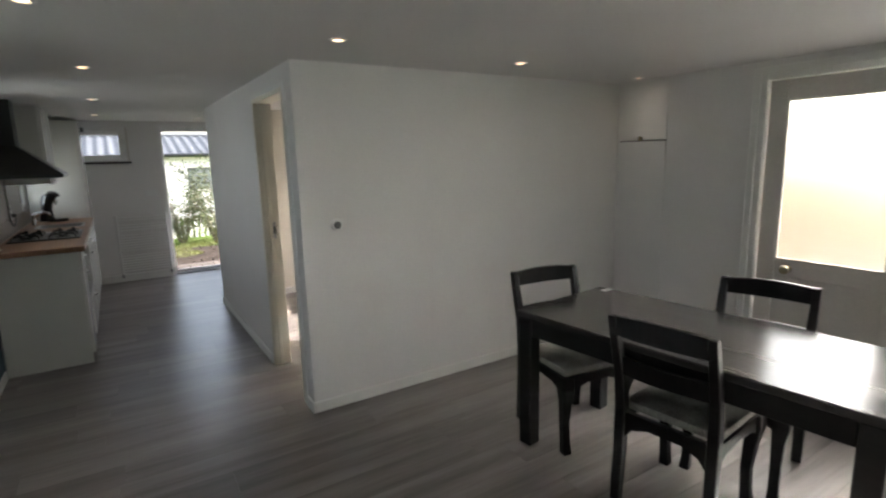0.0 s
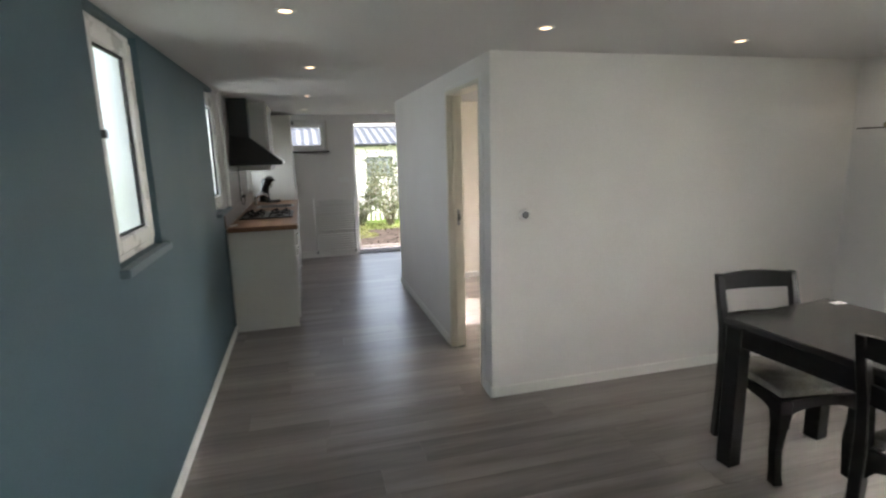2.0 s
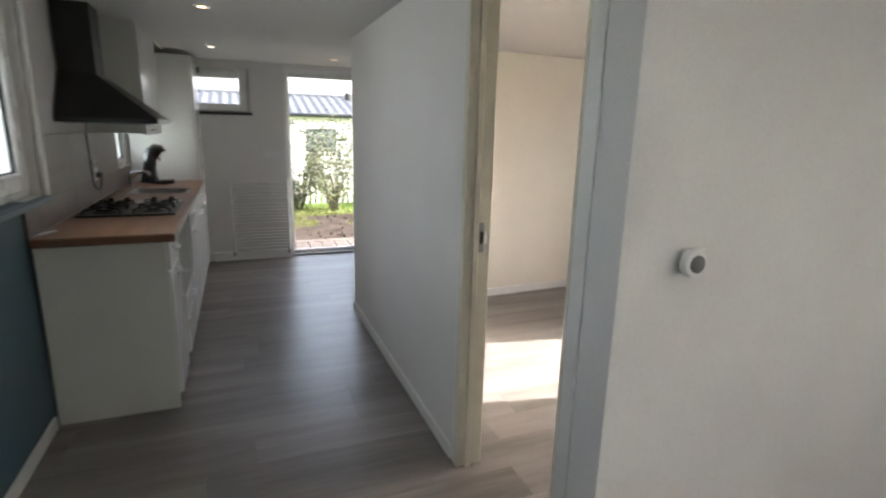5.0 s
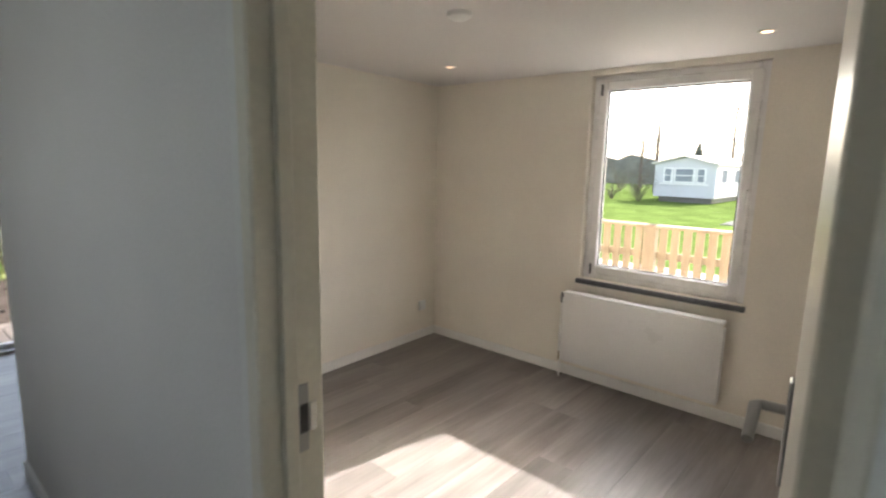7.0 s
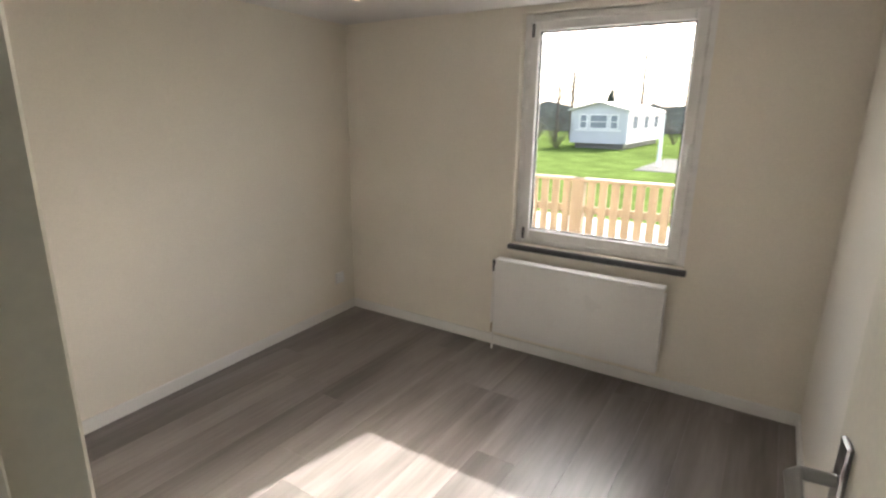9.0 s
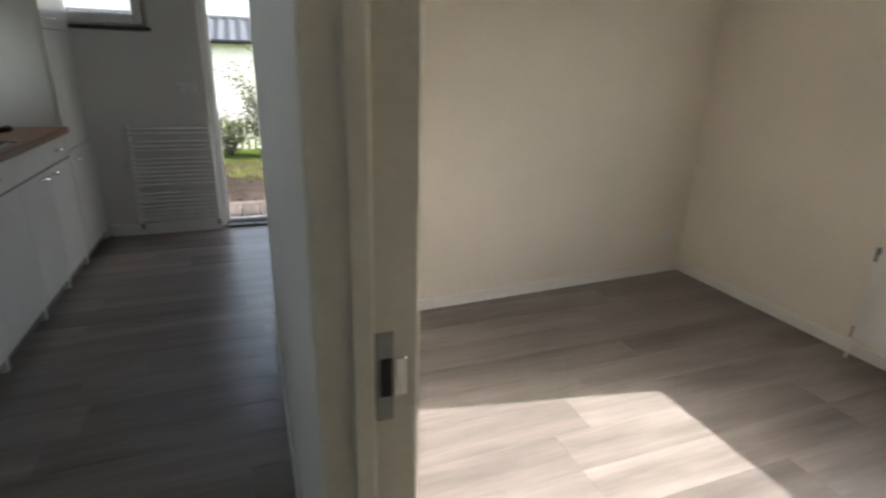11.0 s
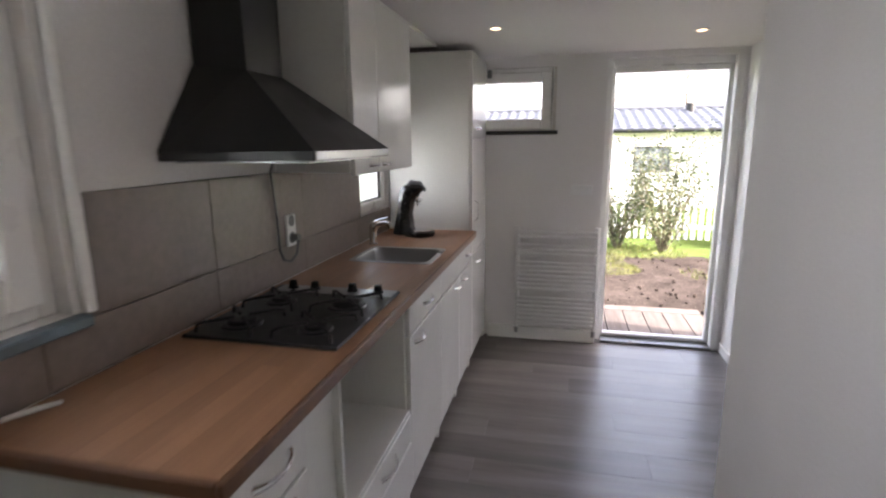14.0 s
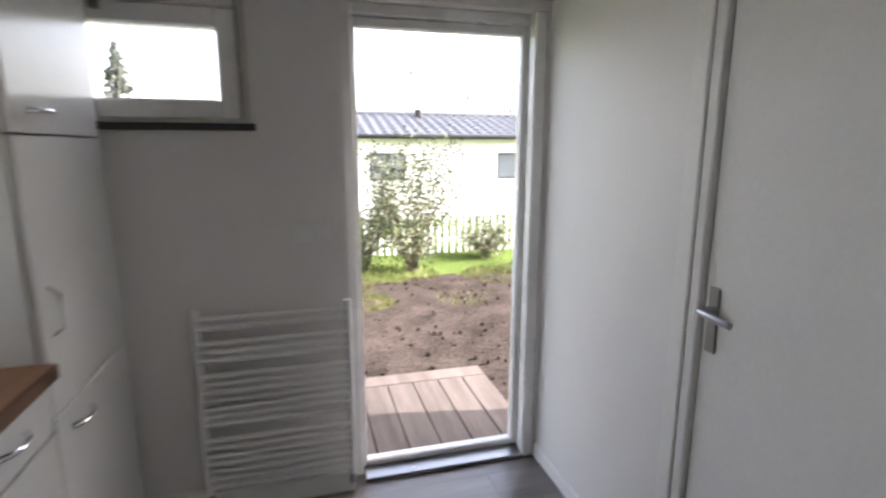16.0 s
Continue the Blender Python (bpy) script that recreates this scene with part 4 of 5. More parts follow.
part("lever_arch", tube([(CMX - 0.055, CMY, CT + 0.25), (CMX - 0.01, CMY, CT + 0.292), (CMX + 0.05, CMY, CT + 0.285), (CMX + 0.085, CMY, CT + 0.245)], [0.014, 0.014, 0.013, 0.01], 10), GREY_PLASTIC, cm, "grey curved lid lever", True)

cm.scale = (0.9, 0.9, 1.1)

# socket with hood cable on the tiles
so = thing("wall_socket", (KX, 6.02, 1.13), "white double wall socket on the tiles", "socket")
SK = KX + 0.001
part("cover", box(SK, SK + 0.012, 5.965, 6.035, 1.06, 1.19, 0.003), WHITE_PLASTIC, so)
for z in (1.095, 1.165):
    bm = cyl((SK + 0.012, 6.0, z), (SK + 0.0135, 6.0, z), 0.024, n=20)
    part("outlet", bm, GREY_PLASTIC, so)
cb = thing("power_cable", (KX, 5.97, 1.0), "thin grey hood cable hanging to the socket", "cable")
part("cord", tube([(SK + 0.02, 5.89, 1.43), (SK + 0.012, 5.87, 1.37), (SK + 0.01, 5.895, 1.2), (SK + 0.012, 5.90, 1.06), (SK + 0.02, 5.91, 1.02), (SK + 0.03, 5.945, 1.005), (SK + 0.036, 5.985, 1.03), (SK + 0.038, 6.005, 1.09)], 0.005, 8), GREY_PLASTIC, cb, "", True)
part("plug", cyl((SK + 0.0137, 6.0, 1.095), (SK + 0.045, 5.995, 1.10), 0.018, 0.012), GREY_PLASTIC, cb)
# small white cable end lying on the worktop
solid("cable_end", tube([(-0.50, 4.81, CT + 0.008), (-0.475, 4.86, CT + 0.008), (-0.45, 4.90, CT + 0.008)], [0.006, 0.007, 0.005], 8), WHITE_PLASTIC, "short white cable end lying on the worktop", "cable", smooth=True)

# towel radiator
tr = thing("towel_radiator", (0.58, YN - 0.06, 0.1), "white tubular towel radiator on the end wall", "radiator")
RX0, RX1 = 0.272, 0.836
for x in (RX0, RX1):
    part("upright", cyl((x, YN - 0.05, 0.10), (x, YN - 0.05, 0.87), 0.017, n=14), RADIATOR, tr, "", True)
zz = [0.135 + 0.0335 * i for i in range(7)] + [0.405 + 0.0335 * i for i in range(7)] + [0.67 + 0.034 * i for i in range(3)] + [0.80, 0.835]
for z in zz:
    part("bar", cyl((RX0, YN - 0.062, z), (RX1, YN - 0.062, z), 0.0105, n=10), RADIATOR, tr, "", True)
for x in (RX0, RX1):
    part("valve", cyl((x, YN - 0.05, 0.055), (x, YN - 0.05, 0.10), 0.014, n=12), STEEL, tr, "", True)
    part("bracket", cyl((x, YN - 0.05, 0.78), (x, YN, 0.78), 0.009, n=10), RADIATOR, tr)
part("valve_elbow", tube([(RX0, YN - 0.05, 0.07), (RX0 + 0.0, YN - 0.02, 0.065), (RX0, YN - 0.002, 0.065)], 0.011, 8), BRASS, tr)
part("valve_elbow", tube([(RX1, YN - 0.05, 0.07), (RX1, YN - 0.02, 0.065), (RX1, YN - 0.002, 0.065)], 0.011, 8), BRASS, tr)
swt = thing("light_switch", (0.71, YN, 1.14), "white double light switch", "switch")
part("cover", box(0.635, 0.785, YN - 0.01, YN, 1.10, 1.172, 0.003), WHITE_PLASTIC, swt)
for x in (0.643, 0.714):
    part("rocker", box(x + 0.008, x + 0.054, YN - 0.014, YN - 0.01, 1.11, 1.162, 0.002), WHITE_PLASTIC, swt)

# ---- bedroom ----
rd = thing("panel_radiator", (XB - 0.07, 4.255, 0.12), "white flat panel radiator below the window", "radiator")
part("panel", box(XB - 0.105, XB - 0.085, 3.785, 4.765, 0.13, 0.61, 0.008, seg=2), RADIATOR, rd, "", True)
part("panel", box(XB - 0.055, XB - 0.04, 3.795, 4.755, 0.14, 0.575, 0.004), RADIATOR, rd)
part("top_grille", box(XB - 0.106, XB - 0.036, 3.783, 4.767, 0.60, 0.617, 0.003), RADIATOR, rd)
for y in (3.781, 4.763):
    part("side_cover", box(XB - 0.104, XB - 0.036, y, y + 0.006, 0.13, 0.574), RADIATOR, rd)
part("valve", cyl((XB - 0.07, 4.785, 0.53), (XB - 0.07, 4.785, 0.60), 0.014), GREY_PLASTIC, rd)
part("valve", cyl((XB - 0.07, 4.785, 0.12), (XB - 0.07, 4.785, 0.18), 0.013), BRASS, rd)
part("pipe", tube([(XB - 0.07, 4.792, 0.14), (XB - 0.07, 4.795, 0.3), (XB - 0.07, 4.792, 0.55)], 0.007, 8), RADIATOR, rd)
part("pipe", cyl((XB - 0.07, 4.785, 0.0), (XB - 0.07, 4.785, 0.13), 0.007, n=8), RADIATOR, rd)
so2 = thing("wall_socket", (3.82, 5.929, 0.25), "white wall socket near the bedroom corner", "socket")
part("cover", box(3.78, 3.86, 6.012, 6.028, 0.24, 0.32, 0.003), WHITE_PLASTIC, so2)
part("outlet", cyl((3.82, 6.012, 0.28), (3.82, 6.0105, 0.28), 0.022), WHITE_PLASTIC, so2)

# ---- outdoors ----
GZ = -0.38
bm = bmesh.new()
vs = [bm.verts.new(c) for c in ((-900, -900, GZ), (900, -900, GZ), (900, 900, GZ), (-900, 900, GZ))]
bm.faces.new(vs)
solid("ground", bm, GRASS, "green meadow grass round the house", "ground", "structure")
solid("foundation", box(XL - OUT, XB + OUT, YS - OUT, YN + 0.2, GZ, -0.021), PAVING, "grey base of the house", "foundation", "structure")
solid("terrace", box(XB + OUT, 10.5, -6, 7.6, GZ, GZ + 0.03), PAVING, "pale paved terrace behind the fence", "pavement", "structure")

# bare soil patch, gently uneven
bm = bmesh.new()
nx, ny = 44, 44
grid = []
for j in range(ny + 1):
    row = []
    for i in range(nx + 1):
        x, y = -1.5 + 8.5 * i / nx, 8.2 + 5.0 * j / ny
        u = min(i, nx - i, j * 2, (ny - j)) / 6
        h = noise.noise((x * 1.3, y * 1.3, 0)) * 0.05 + noise.noise((x * 5, y * 5, 3)) * 0.03 + noise.noise((x * 11, y * 11, 7)) * 0.016
        row.append(bm.verts.new((x, y, GZ + (0.06 + h) * min(1, u) - 0.02 + 0.02 * noise.noise((x * 2, y * 2, 9)))))
    grid.append(row)
for j in range(ny):
    for i in range(nx):
        bm.faces.new((grid[j][i], grid[j][i + 1], grid[j + 1][i + 1], grid[j + 1][i]))
solid("soil", bm, SOIL, "bare dug garden soil with clods", "soil", "structure", smooth=True)
rng = random.Random(8)
bm = bmesh.new()
for _ in range(260):
    x, y, r = rng.uniform(0.5, 4.5), rng.uniform(9.3, 12.6), rng.uniform(0.012, 0.035)
    mtx = Matrix.Translation((x, y, GZ + 0.05)) @ Euler((rng.random() * 6, rng.random() * 6, 0)).to_matrix().to_4x4() @ Matrix.Diagonal((r, r * rng.uniform(0.6, 1), r * 0.6, 1))
    bmesh.ops.create_icosphere(bm, subdivisions=1, radius=1, matrix=mtx)
solid("soil_clods", bm, SOIL, "loose clods of dark soil", "soil", "stuff")


def blades(name, spots_, mat, label, seed):
    r_ = random.Random(seed)
    verts, faces = [], []
    for cx, cy, rad, n in spots_:
        for _ in range(n):
            a, d = r_.random() * 6.283, rad * math.sqrt(r_.random())
            x, y, h, t = cx + d * math.cos(a), cy + d * math.sin(a), r_.uniform(0.02, 0.07), r_.random() * 6.283
            dx, dy, l = 0.006 * math.cos(t), 0.006 * math.sin(t), r_.uniform(-0.04, 0.04)
            b = len(verts)
            verts += [(x - dx, y - dy, GZ + 0.02), (x + dx, y + dy, GZ + 0.02), (x + l, y - l, GZ + 0.04 + h)]
            faces.append((b, b + 1, b + 2))
    me = bpy.data.meshes.new(name)
    me.from_pydata(verts, [], faces)
    me.materials.append(mat)
    return tagged(new(name, me), label, "grass", kind="stuff")


blades("grass_tufts", [(1.25, 11.75, 0.45, 1500), (1.0, 12.6, 0.6, 1200), (3.4, 12.7, 0.55, 1300), (2.0, 13.1, 0.6, 700), (4.2, 12.8, 0.7, 1200), (2.5, 11.6, 0.3, 130)], BLADE, "bright green grass tufts beside the soil", 5)

# deck outside the garden door
dk = thing("deck", (1.4, 8.6, GZ), "weathered brown timber deck at the door", "deck")
DZ = -0.10
for i in range(9):
    x = 0.30 + i * 0.175
    part("plank", box(x, x + 0.168, YN + 0.205, 9.04, DZ - 0.028, DZ, 0.003), DECK, dk)
part("end_board", box(0.30, 1.868, 9.045, 9.19, DZ - 0.028, DZ + 0.002, 0.003), DECK, dk, "paler end board across the planks")
for y in (8.25, 9.0):
    part("joist", box(0.32, 1.85, y, y + 0.06, GZ, DZ - 0.029), DECK, dk)


# neighbouring white house beyond the garden
def house():
    h = thing("house", (4, 22, GZ), "low white plastered house with grey tiled roof", "house")
    Y0, EZ = 20.0, 1.76
    hx0, hx1 = -6.0, 13.0
    wins = [(2.5, 3.5), (6.2, 7.2), (-1.2, -0.2)]
    bm = bmesh.new()
    x = hx0
    for a, b in sorted(wins):
        box(x, a, Y0, Y0 + 0.2, GZ, EZ, bm=bm)
        box(a, b, Y0, Y0 + 0.2, GZ, 0.58, bm=bm)
        box(a, b, Y0, Y0 + 0.2, 1.33, EZ, bm=bm)
        x = b
    box(x, hx1, Y0, Y0 + 0.2, GZ, EZ, bm=bm)
    box(hx0, hx0 + 0.2, Y0 + 0.2, Y0 + 4.0, GZ, EZ, bm=bm)
    box(hx1 - 0.2, hx1, Y0 + 0.2, Y0 + 4.0, GZ, EZ, bm=bm)
    box(hx0, hx1, Y0 + 4.0, Y0 + 4.2, GZ, EZ, bm=bm)
    part("wall", bm, PLASTER, h)
    for a, b in wins:
        w = part("window", box(a, b, Y0 + 0.08, Y0 + 0.1, 0.58, 1.33), WINDOW_DARK, h)
        for q in ((a, a + 0.06, 0.58, 1.33), (b - 0.06, b, 0.58, 1.33), (a + 0.06, b - 0.06, 0.58, 0.64), (a + 0.06, b - 0.06, 1.27, 1.33)):
            part("frame", box(q[0], q[1], Y0 + 0.03, Y0 + 0.078, q[2], q[3]), ROOF_TILE, w)
    # roof of overlapping rows of pan tiles
    bm = bmesh.new()
    rows_, pitch = 8, 0.42
    ex0, ex1 = hx0 - 0.3, hx1 + 0.3
    rl = 0.33
    nseg = 330
    for r in range(rows_):
        y0, z0 = Y0 - 0.35 + r * rl, EZ + 0.05 + r * rl * pitch * 0.62
        prev = None
        for i in range(nseg + 1):
            x = ex0 + (ex1 - ex0) * i / nseg
            w = 0.028 * math.cos(2 * math.pi * x / 0.30)
            cur = (bm.verts.new((x, y0, z0 + w - 0.03)), bm.verts.new((x, y0, z0 + w)), bm.verts.new((x, y0 + rl + 0.05, z0 + w * 0.8 + rl * pitch * 0.62 + 0.0)))
            if prev:
                bm.faces.new((prev[0], cur[0], cur[1], prev[1]))
                bm.faces.new((prev[1], cur[1], cur[2], prev[2]))
            prev = cur
    rf = part("roof", bm, ROOF_TILE, h, "grey pan tile roof")
    zt = EZ + 0.05 + rows_ * rl * pitch * 0.62
    part("ridge", cyl((ex0, Y0 - 0.3 + rows_ * rl, zt), (ex1, Y0 - 0.3 + rows_ * rl, zt), 0.09, n=10), ROOF_TILE, h)
    part("back_slope", prism([(Y0 - 0.3 + rows_ * rl, zt), (Y0 + 4.5, EZ), (Y0 + 4.5, EZ - 0.05), (Y0 - 0.3 + rows_ * rl, zt - 0.08)], 0, ex0, ex1), ROOF_TILE, h)
    part("gutter", cyl((ex0, Y0 - 0.38, EZ + 0.0), (ex1, Y0 - 0.38, EZ + 0.0), 0.06, n=10), BLACK_METAL, h)
    part("roof_vent", cyl((4.3, Y0 + 1.9, zt - 0.2), (4.3, Y0 + 1.9, zt + 0.12), 0.12, n=12), BLACK_METAL, h)
    return h


house()


def white_fence():
    f = thing("picket_fence", (2.5, 14.6, GZ), "low white picket fence behind the shrubs", "fence")
    x = -3.0
    while x < 7.0:
        part("picket", prism([(x, GZ), (x + 0.07, GZ), (x + 0.07, GZ + 0.85), (x + 0.035, GZ + 0.9), (x, GZ + 0.85)], 1, 14.6, 14.62), UPVC, f)
        x += 0.13
    for z in (GZ + 0.2, GZ + 0.65):
        part("rail", box(-3, 7.07, 14.622, 14.66, z, z + 0.07), UPVC, f)


white_fence()


def shrub(at, height, spread, seed, n_leaf, mats, label):
    """Thin stems with many small leaves, uneven and open."""
    r_ = random.Random(seed)
    s = thing("shrub", at, label, "shrub")
    stems, leaves = bmesh.new(), ([], [])
    leaves2 = ([], [])
    a0 = Vector(at)
    for k in range(16):
        a = r_.random() * 6.283
        d = Vector((math.cos(a), math.sin(a), 0))
        hh = height * r_.uniform(0.5, 1.0)
        pts = [a0 + d * 0.05]
        for q in range(1, 5):
            pts.append(a0 + d * spread * (q / 4) ** 1.2 * r_.uniform(0.5, 1.0) + Vector((r_.uniform(-0.08, 0.08), r_.uniform(-0.08, 0.08), hh * q / 4)))
        tube(pts, [0.014, 0.011, 0.009, 0.006, 0.003], 5, stems)
        for _ in range(n_leaf // 16):
            u = 0.15 + 0.85 * r_.random() ** 0.8
            i = min(3, int(u * 4))
            c = pts[i].lerp(pts[i + 1], u * 4 - i) + Vector((r_.gauss(0, 0.12), r_.gauss(0, 0.12), r_.gauss(0, 0.09)))
            if c.z < a0.z + 0.03:
                continue
            q = Euler((r_.uniform(-1, 1), r_.uniform(-1, 1), r_.random() * 6.283)).to_matrix()
            l, w = r_.uniform(0.035, 0.075), r_.uniform(0.012, 0.024)
            vs_, fs_ = leaves if r_.random() < 0.62 else leaves2
            b = len(vs_)
            for p in ((0, 0, 0), (w, l * 0.5, 0.006), (0, l, 0), (-w, l * 0.5, 0.006)):
                vs_.append(c + q @ Vector(p) - a0)
            fs_.append((b, b + 1, b + 2, b + 3))
    part("stems", stems, BARK, s)
    for (vs_, fs_), mt in zip((leaves, leaves2), mats):
        me = bpy.data.meshes.new("foliage")
        me.from_pydata([tuple(v) for v in vs_], [], fs_)
        me.materials.append(mt)
        o = new("foliage", me)
        o.parent = s
        o["kind"] = "stuff"
    return s


shrub((2.25, 13.35, GZ), 2.1, 1.05, 1, 5200, (LEAF, LEAF_PALE), "tall loose garden shrub with thin green leaves")
shrub((1.55, 13.6, GZ), 1.75, 0.8, 2, 3000, (LEAF, LEAF_PALE), "loose garden shrub with pale young leaves")
shrub((3.7, 14.0, GZ), 0.75, 0.6, 3, 1800, (LEAF, LEAF_PALE), "low round green shrub by the fence")
shrub((0.8, 14.0, GZ), 1.0, 0.7, 4, 1500, (LEAF, LEAF_PALE), "garden shrub with green leaves")


def bare_tree(at, height, seed, label):
    r_ = random.Random(seed)
    t = thing("bare_tree", at, label, "tree", "bare winter trees")
    bm, tw = bmesh.new(), bmesh.new()
    a0 = Vector(at)
    pts = [a0 + Vector((0.15 * noise.noise((seed, q, 0)), 0.15 * noise.noise((q, seed, 3)), height * q / 6)) for q in range(7)]
    tube(pts, [0.14 * height / 7 * (1 - q / 7.5) for q in range(7)], 8, bm)
    for k in range(26):
        u = r_.uniform(0.3, 0.98)
        i = min(5, int(u * 6))
        c = pts[i].lerp(pts[i + 1], u * 6 - i)
        a = r_.random() * 6.283
        l = height * 0.26 * (1.25 - u)
        d = Vector((math.cos(a), math.sin(a), r_.uniform(0.7, 1.6))).normalized()
        e1 = c + d * l * 0.5
        e2 = c + d * l + Vector((0, 0, 0.12 * l))
        tube([c, e1, e2], [0.032, 0.02, 0.008], 5, tw)
        for _ in range(5):
            s0 = c.lerp(e2, r_.uniform(0.3, 1))
            d2 = (d + Vector((r_.gauss(0, 0.6), r_.gauss(0, 0.6), r_.gauss(0.2, 0.4)))).normalized()
            tube([s0, s0 + d2 * l * 0.25, s0 + d2 * l * 0.5], [0.012, 0.008, 0.004], 4, tw)
    part("trunk", bm, BARK, t, "", True)
    part("limbs", tw, BARK, t)


for k, (x, y, hgt) in enumerate([(42, 17.6, 8.6), (43, 12.6, 8.8), (35, 7.3, 6.2), (36, 3.5, 6), (36, 16.5, 6), (5.6, 29, 5.2), (8.5, 30, 5.0), (2.5, 31, 5.0), (12, 33, 6)]):
    bare_tree((x, y, GZ), hgt, 20 + k, "bare winter tree behind the houses")


def conifer(at, h, r, seed):
    r_ = random.Random(seed)
    t = thing("conifer", at, "dark green conifer in the distance", "tree")
    a0 = Vector(at)
    part("trunk", cyl(a0, a0 + Vector((0, 0, h * 0.9)), 0.09, 0.03, 8), BARK, t)
    bm = bmesh.new()
    for _ in range(420):
        u = r_.random() ** 0.7
        rad = r * (1.05 - u) * r_.uniform(0.4, 1.0)
        a = r_.random() * 6.283
        c = a0 + Vector((rad * math.cos(a), rad * math.sin(a), 0.1 * h + 0.9 * h * u))
        s = r_.uniform(0.1, 0.24)
        mtx = Matrix.Translation(c) @ Euler((r_.random() * 6, r_.random() * 6, a)).to_matrix().to_4x4() @ Matrix.Diagonal((s, s * 0.35, s * 0.2, 1))
        bmesh.ops.create_icosphere(bm, subdivisions=1, radius=1, matrix=mtx)
    part("crown", bm, CONIFER, t)


conifer((42, 14.6, GZ), 3.6, 0.9, 3)
conifer((28, 6.1, GZ), 2.3, 0.8, 4)
conifer((-5.3, 27, GZ), 5.3, 1.3, 5)
conifer((24.5, 5.0, GZ), 1.0, 0.6, 7)


def mobile_home():
    """Static caravan with its gabled front towards the house."""
    m = thing("mobile_home", (30, 10.1, GZ), "white static caravan with bay windows on the lawn", "mobile home")
    X0, Y0, Y1, Z0, EZ = 27.0, 8.75, 11.55, -0.12, 1.45
    ym = (Y0 + Y1) / 2
    part("body", prism([(Y0, Z0), (Y1, Z0), (Y1, EZ), (ym, EZ + 0.33), (Y0, EZ)], 0, X0, X0 + 8.5), CARAVAN, m)
    for s, ya, yb in ((1, Y0 - 0.12, ym), (-1, ym, Y1 + 0.12)):
        za, zb = (EZ - 0.02, EZ + 0.36) if s > 0 else (EZ + 0.36, EZ - 0.02)
        part("roof", prism([(ya, za), (yb, zb), (yb, zb + 0.07), (ya, za + 0.07)], 0, X0 - 0.2, X0 + 8.6), DOOR_GREY, m)
    # the open underside's shade, built as a solid dark block
    part("underside_shade", box(X0 + 0.3, X0 + 8.2, Y0 + 0.2, Y1 - 0.2, GZ, Z0), PLINTH_AND_SHADE, m, "solid dark block for the shade of the open underside")
    for a, b in ((9.25, 9.55), (9.75, 10.55), (10.75, 11.05)):
        w = part("window", box(X0 - 0.03, X0 - 0.004, a, b, 0.62, 1.22), WINDOW_DARK, m)
        for q in ((a - 0.05, a, 0.57, 1.27), (b, b + 0.05, 0.57, 1.27), (a, b, 0.57, 0.62), (a, b, 1.22, 1.27), (a, b, 0.9, 0.93)):
            part("frame", box(X0 - 0.05, X0 - 0.002, q[0], q[1], q[2], q[3]), UPVC, w)
    for xx in (X0 + 1.0, X0 + 3.5, X0 + 6):
        part("window", box(xx, xx + 0.9, Y0 - 0.02, Y0 - 0.002, 0.6, 1.2), WINDOW_DARK, m)
    part("ledge", box(X0 - 0.06, X0 - 0.001, Y0 + 0.3, Y1 - 0.3, 0.48, 0.53), UPVC, m)
    m.location, m.scale = (34.4, 12.1, GZ), (1.15, 1.15, 1.15)


mobile_home()
solid("gravel_path", box(20, 26, 5.2, 7.6, GZ + 0.004, GZ + 0.02), GRAVEL, "pale gravel drive beside the caravan", "road", "structure")
solid("lamp_post", cyl((22, 7.15, GZ), (22, 7.15, 1.55), 0.07, 0.06, 12), UPVC, "plain white post on the lawn", "post")
for k, (hx, hy, hh) in enumerate([(30, 14.2, 1.7), (30.5, 16, 1.9), (31, 18.2, 1.6), (30, 20.5, 1.8), (31, 7.0, 1.7), (32, 5.4, 1.9)]):
    shrub((hx, hy, GZ), hh, 1.3, 40 + k, 1600, (LEAF, LEAF_PALE), "far garden shrub beyond the lawn")


for k in range(14):
    shrub((39 + 2 * (k % 2), 1.0 + 2.1 * k, GZ), 2.7, 1.7, 60 + k, 1400, (BARK, LEAF), "distant leafless thicket beyond the lawn")


wood_line = [(-30 + 0.8 * i, 2.6 + 0.9 * noise.noise((i * 0.23, 0, 0)) + 0.5 * noise.noise((i * 0.9, 4, 0))) for i in range(120)]
solid("backdrop", prism([(-30, GZ)] + [(70, GZ)] + wood_line[::-1], 0, 62, 63), FAR_WOOD, "grey distant woodland on the horizon", "backdrop", "structure")


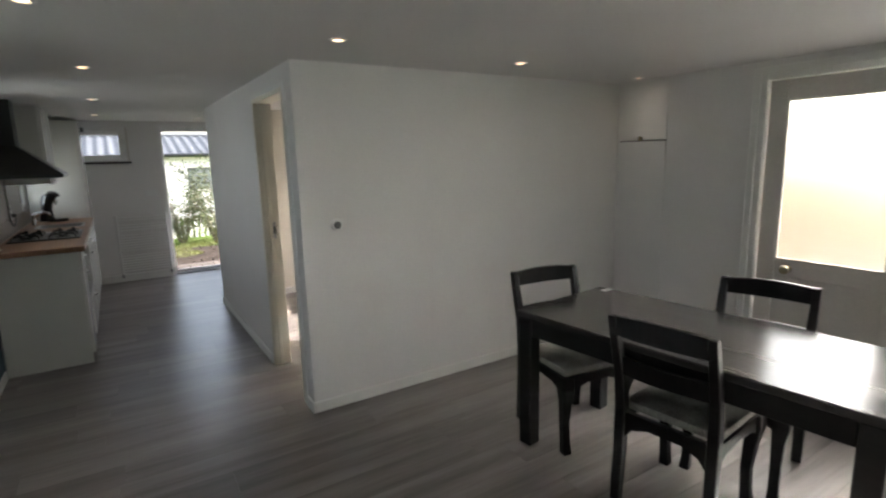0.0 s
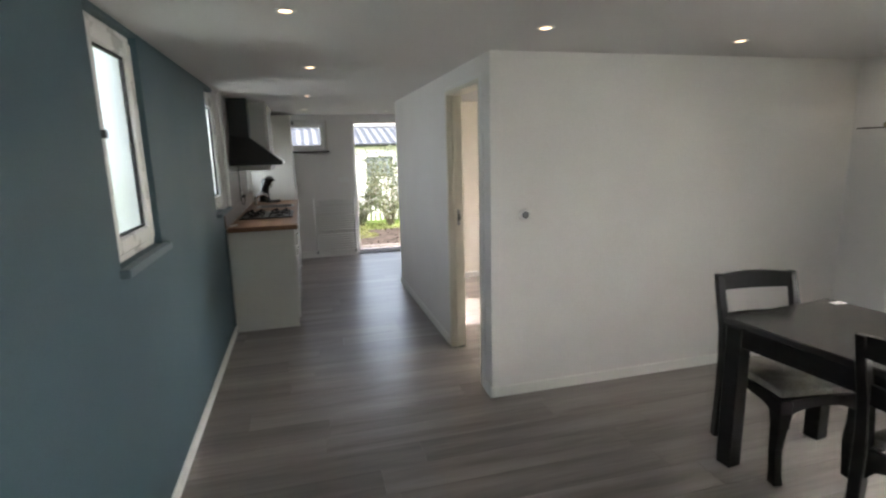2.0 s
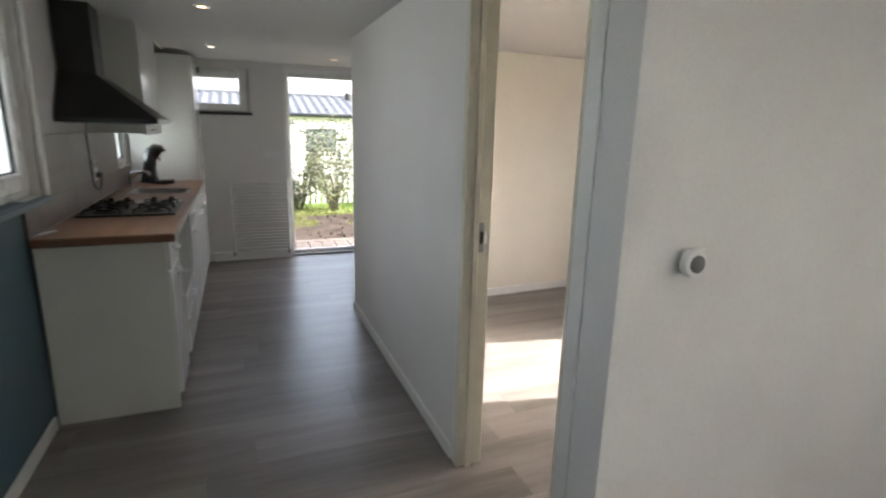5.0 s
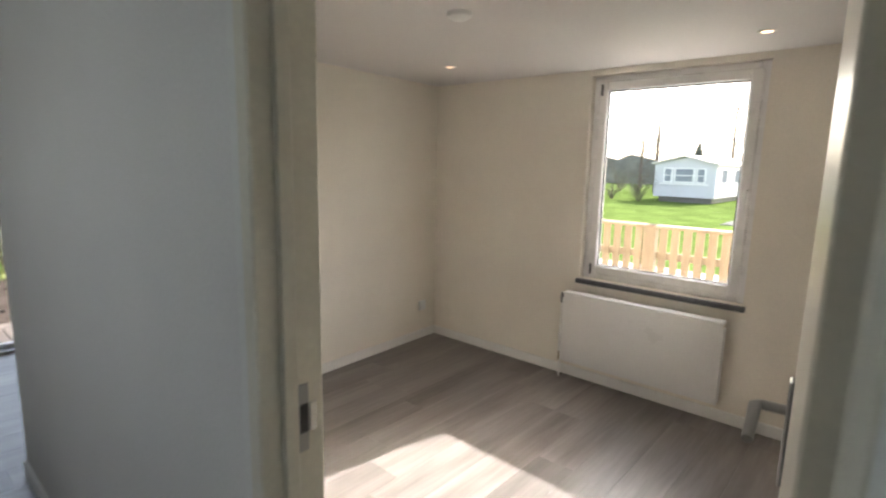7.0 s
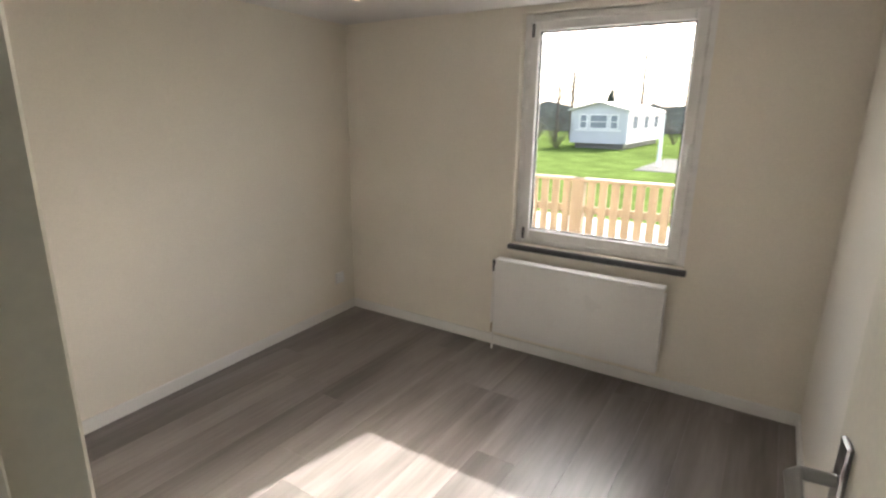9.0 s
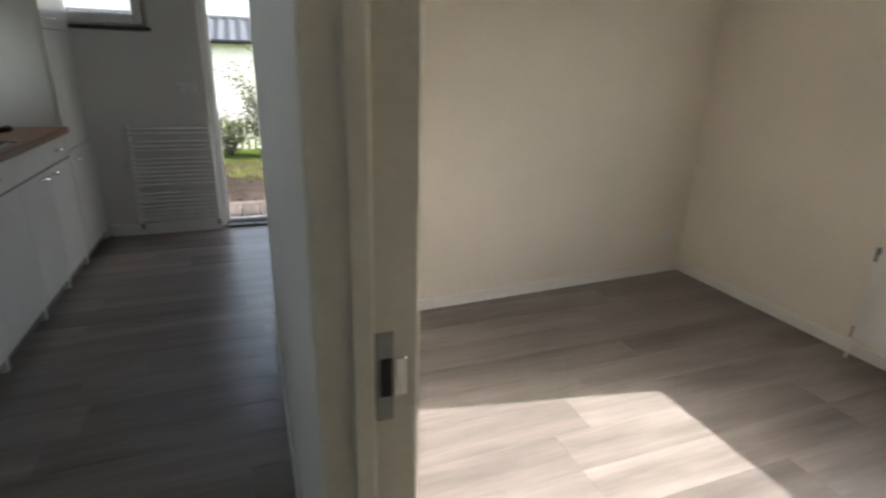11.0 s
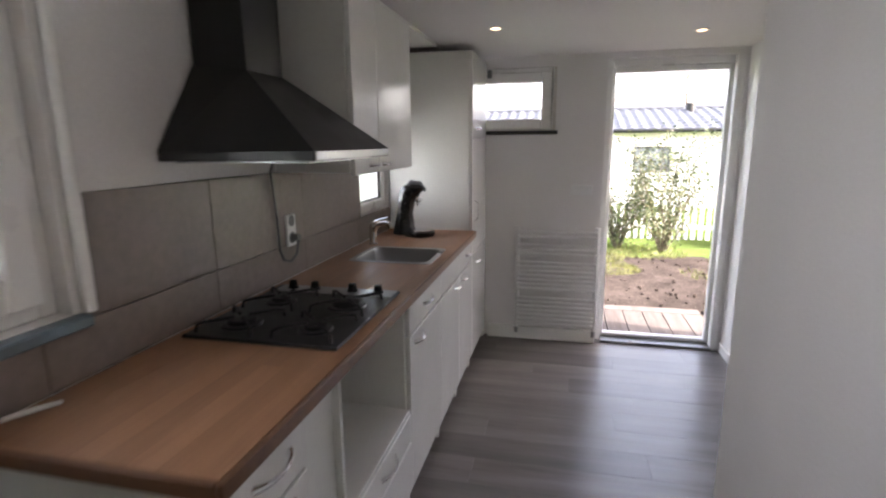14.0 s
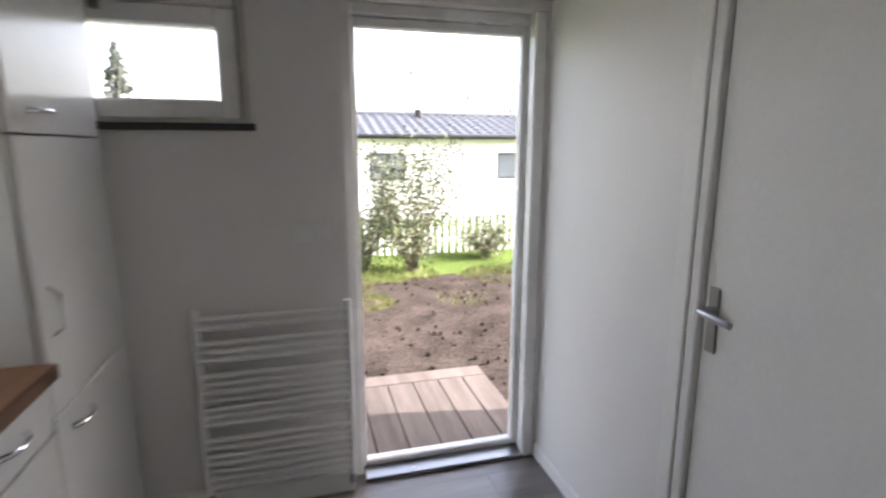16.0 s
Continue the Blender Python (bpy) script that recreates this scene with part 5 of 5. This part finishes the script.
def terrace_fence():
    f = thing("timber_fence", (6.0, 4.2, GZ), "yellow timber picket railing beside the terrace", "fence")
    y, k = 0.6, 0
    while y < 8.6:
        if k % 11 == 5:
            part("post", box(5.96, 6.06, y - 0.01, y + 0.11, GZ, 0.9, 0.004), FENCE_WOOD, f)
            y += 0.13
        else:
            part("picket", box(5.99, 6.012, y, y + 0.072, GZ + 0.06, 0.87, 0.003), FENCE_WOOD, f)
            y += 0.112
        k += 1
    part("rail", box(6.014, 6.05, 0.6, 8.6, 0.56, 0.63), FENCE_WOOD, f)
    part("rail", box(6.014, 6.05, 0.6, 8.6, GZ + 0.14, GZ + 0.21), FENCE_WOOD, f)
    part("top_rail", box(5.95, 6.07, 0.55, 8.65, 0.87, 0.90, 0.004), FENCE_WOOD, f)


terrace_fence()

# ---- backsplash tiles ----
bs = thing("backsplash", (XL, 5.95, CT), "large taupe stone tiles above the worktop", "backsplash", kind="structure")
part("grout", box(XL, XL + 0.006, 4.75, 7.288, CT + 0.0, 1.067), GROUT, bs)
part("grout", box(XL, XL + 0.006, 5.045, 6.785, 1.067, 1.366), GROUT, bs)
J = 1.067
for y0, y1 in ((4.75, 4.93), (4.93, 5.53), (5.53, 6.13), (6.13, 6.73), (6.73, 7.288)):
    part("tile", box(XL + 0.001, XL + 0.0115, y0 + 0.0009, y1 - 0.0009, CT + 0.001, J - 0.0015, 0.001), TILE, bs)
for y0, y1 in ((5.045, 5.53), (5.53, 6.13), (6.13, 6.785)):
    part("tile", box(XL + 0.001, XL + 0.0115, y0 + 0.0009, y1 - 0.0009, J + 0.0015, 1.366, 0.001), TILE, bs)

# ---- laminate floor planks ----
fl = thing("floor", (0, 0, -0.02), "grey brown wood laminate floor", "floor", kind="structure")
part("underlay", box(XL, XB, YS, YN, -0.02, -0.0085), GROUT, fl)
rng = random.Random(11)
PW = 0.193
y = YS
row = 0
while y < YN - 0.001:
    yb = min(YN, y + PW)
    x = XL - rng.uniform(0.1, 1.2)
    while x < XB:
        xb = x + 1.29
        a, b = max(XL, x), min(XB, xb)
        if b - a > 0.01:
            part("plank", box(a + 0.0006, b - 0.0006, y + 0.0006, yb - 0.0006, -0.008, 0.0), FLOOR_WOOD, fl)
        x = xb
    y = yb
    row += 1
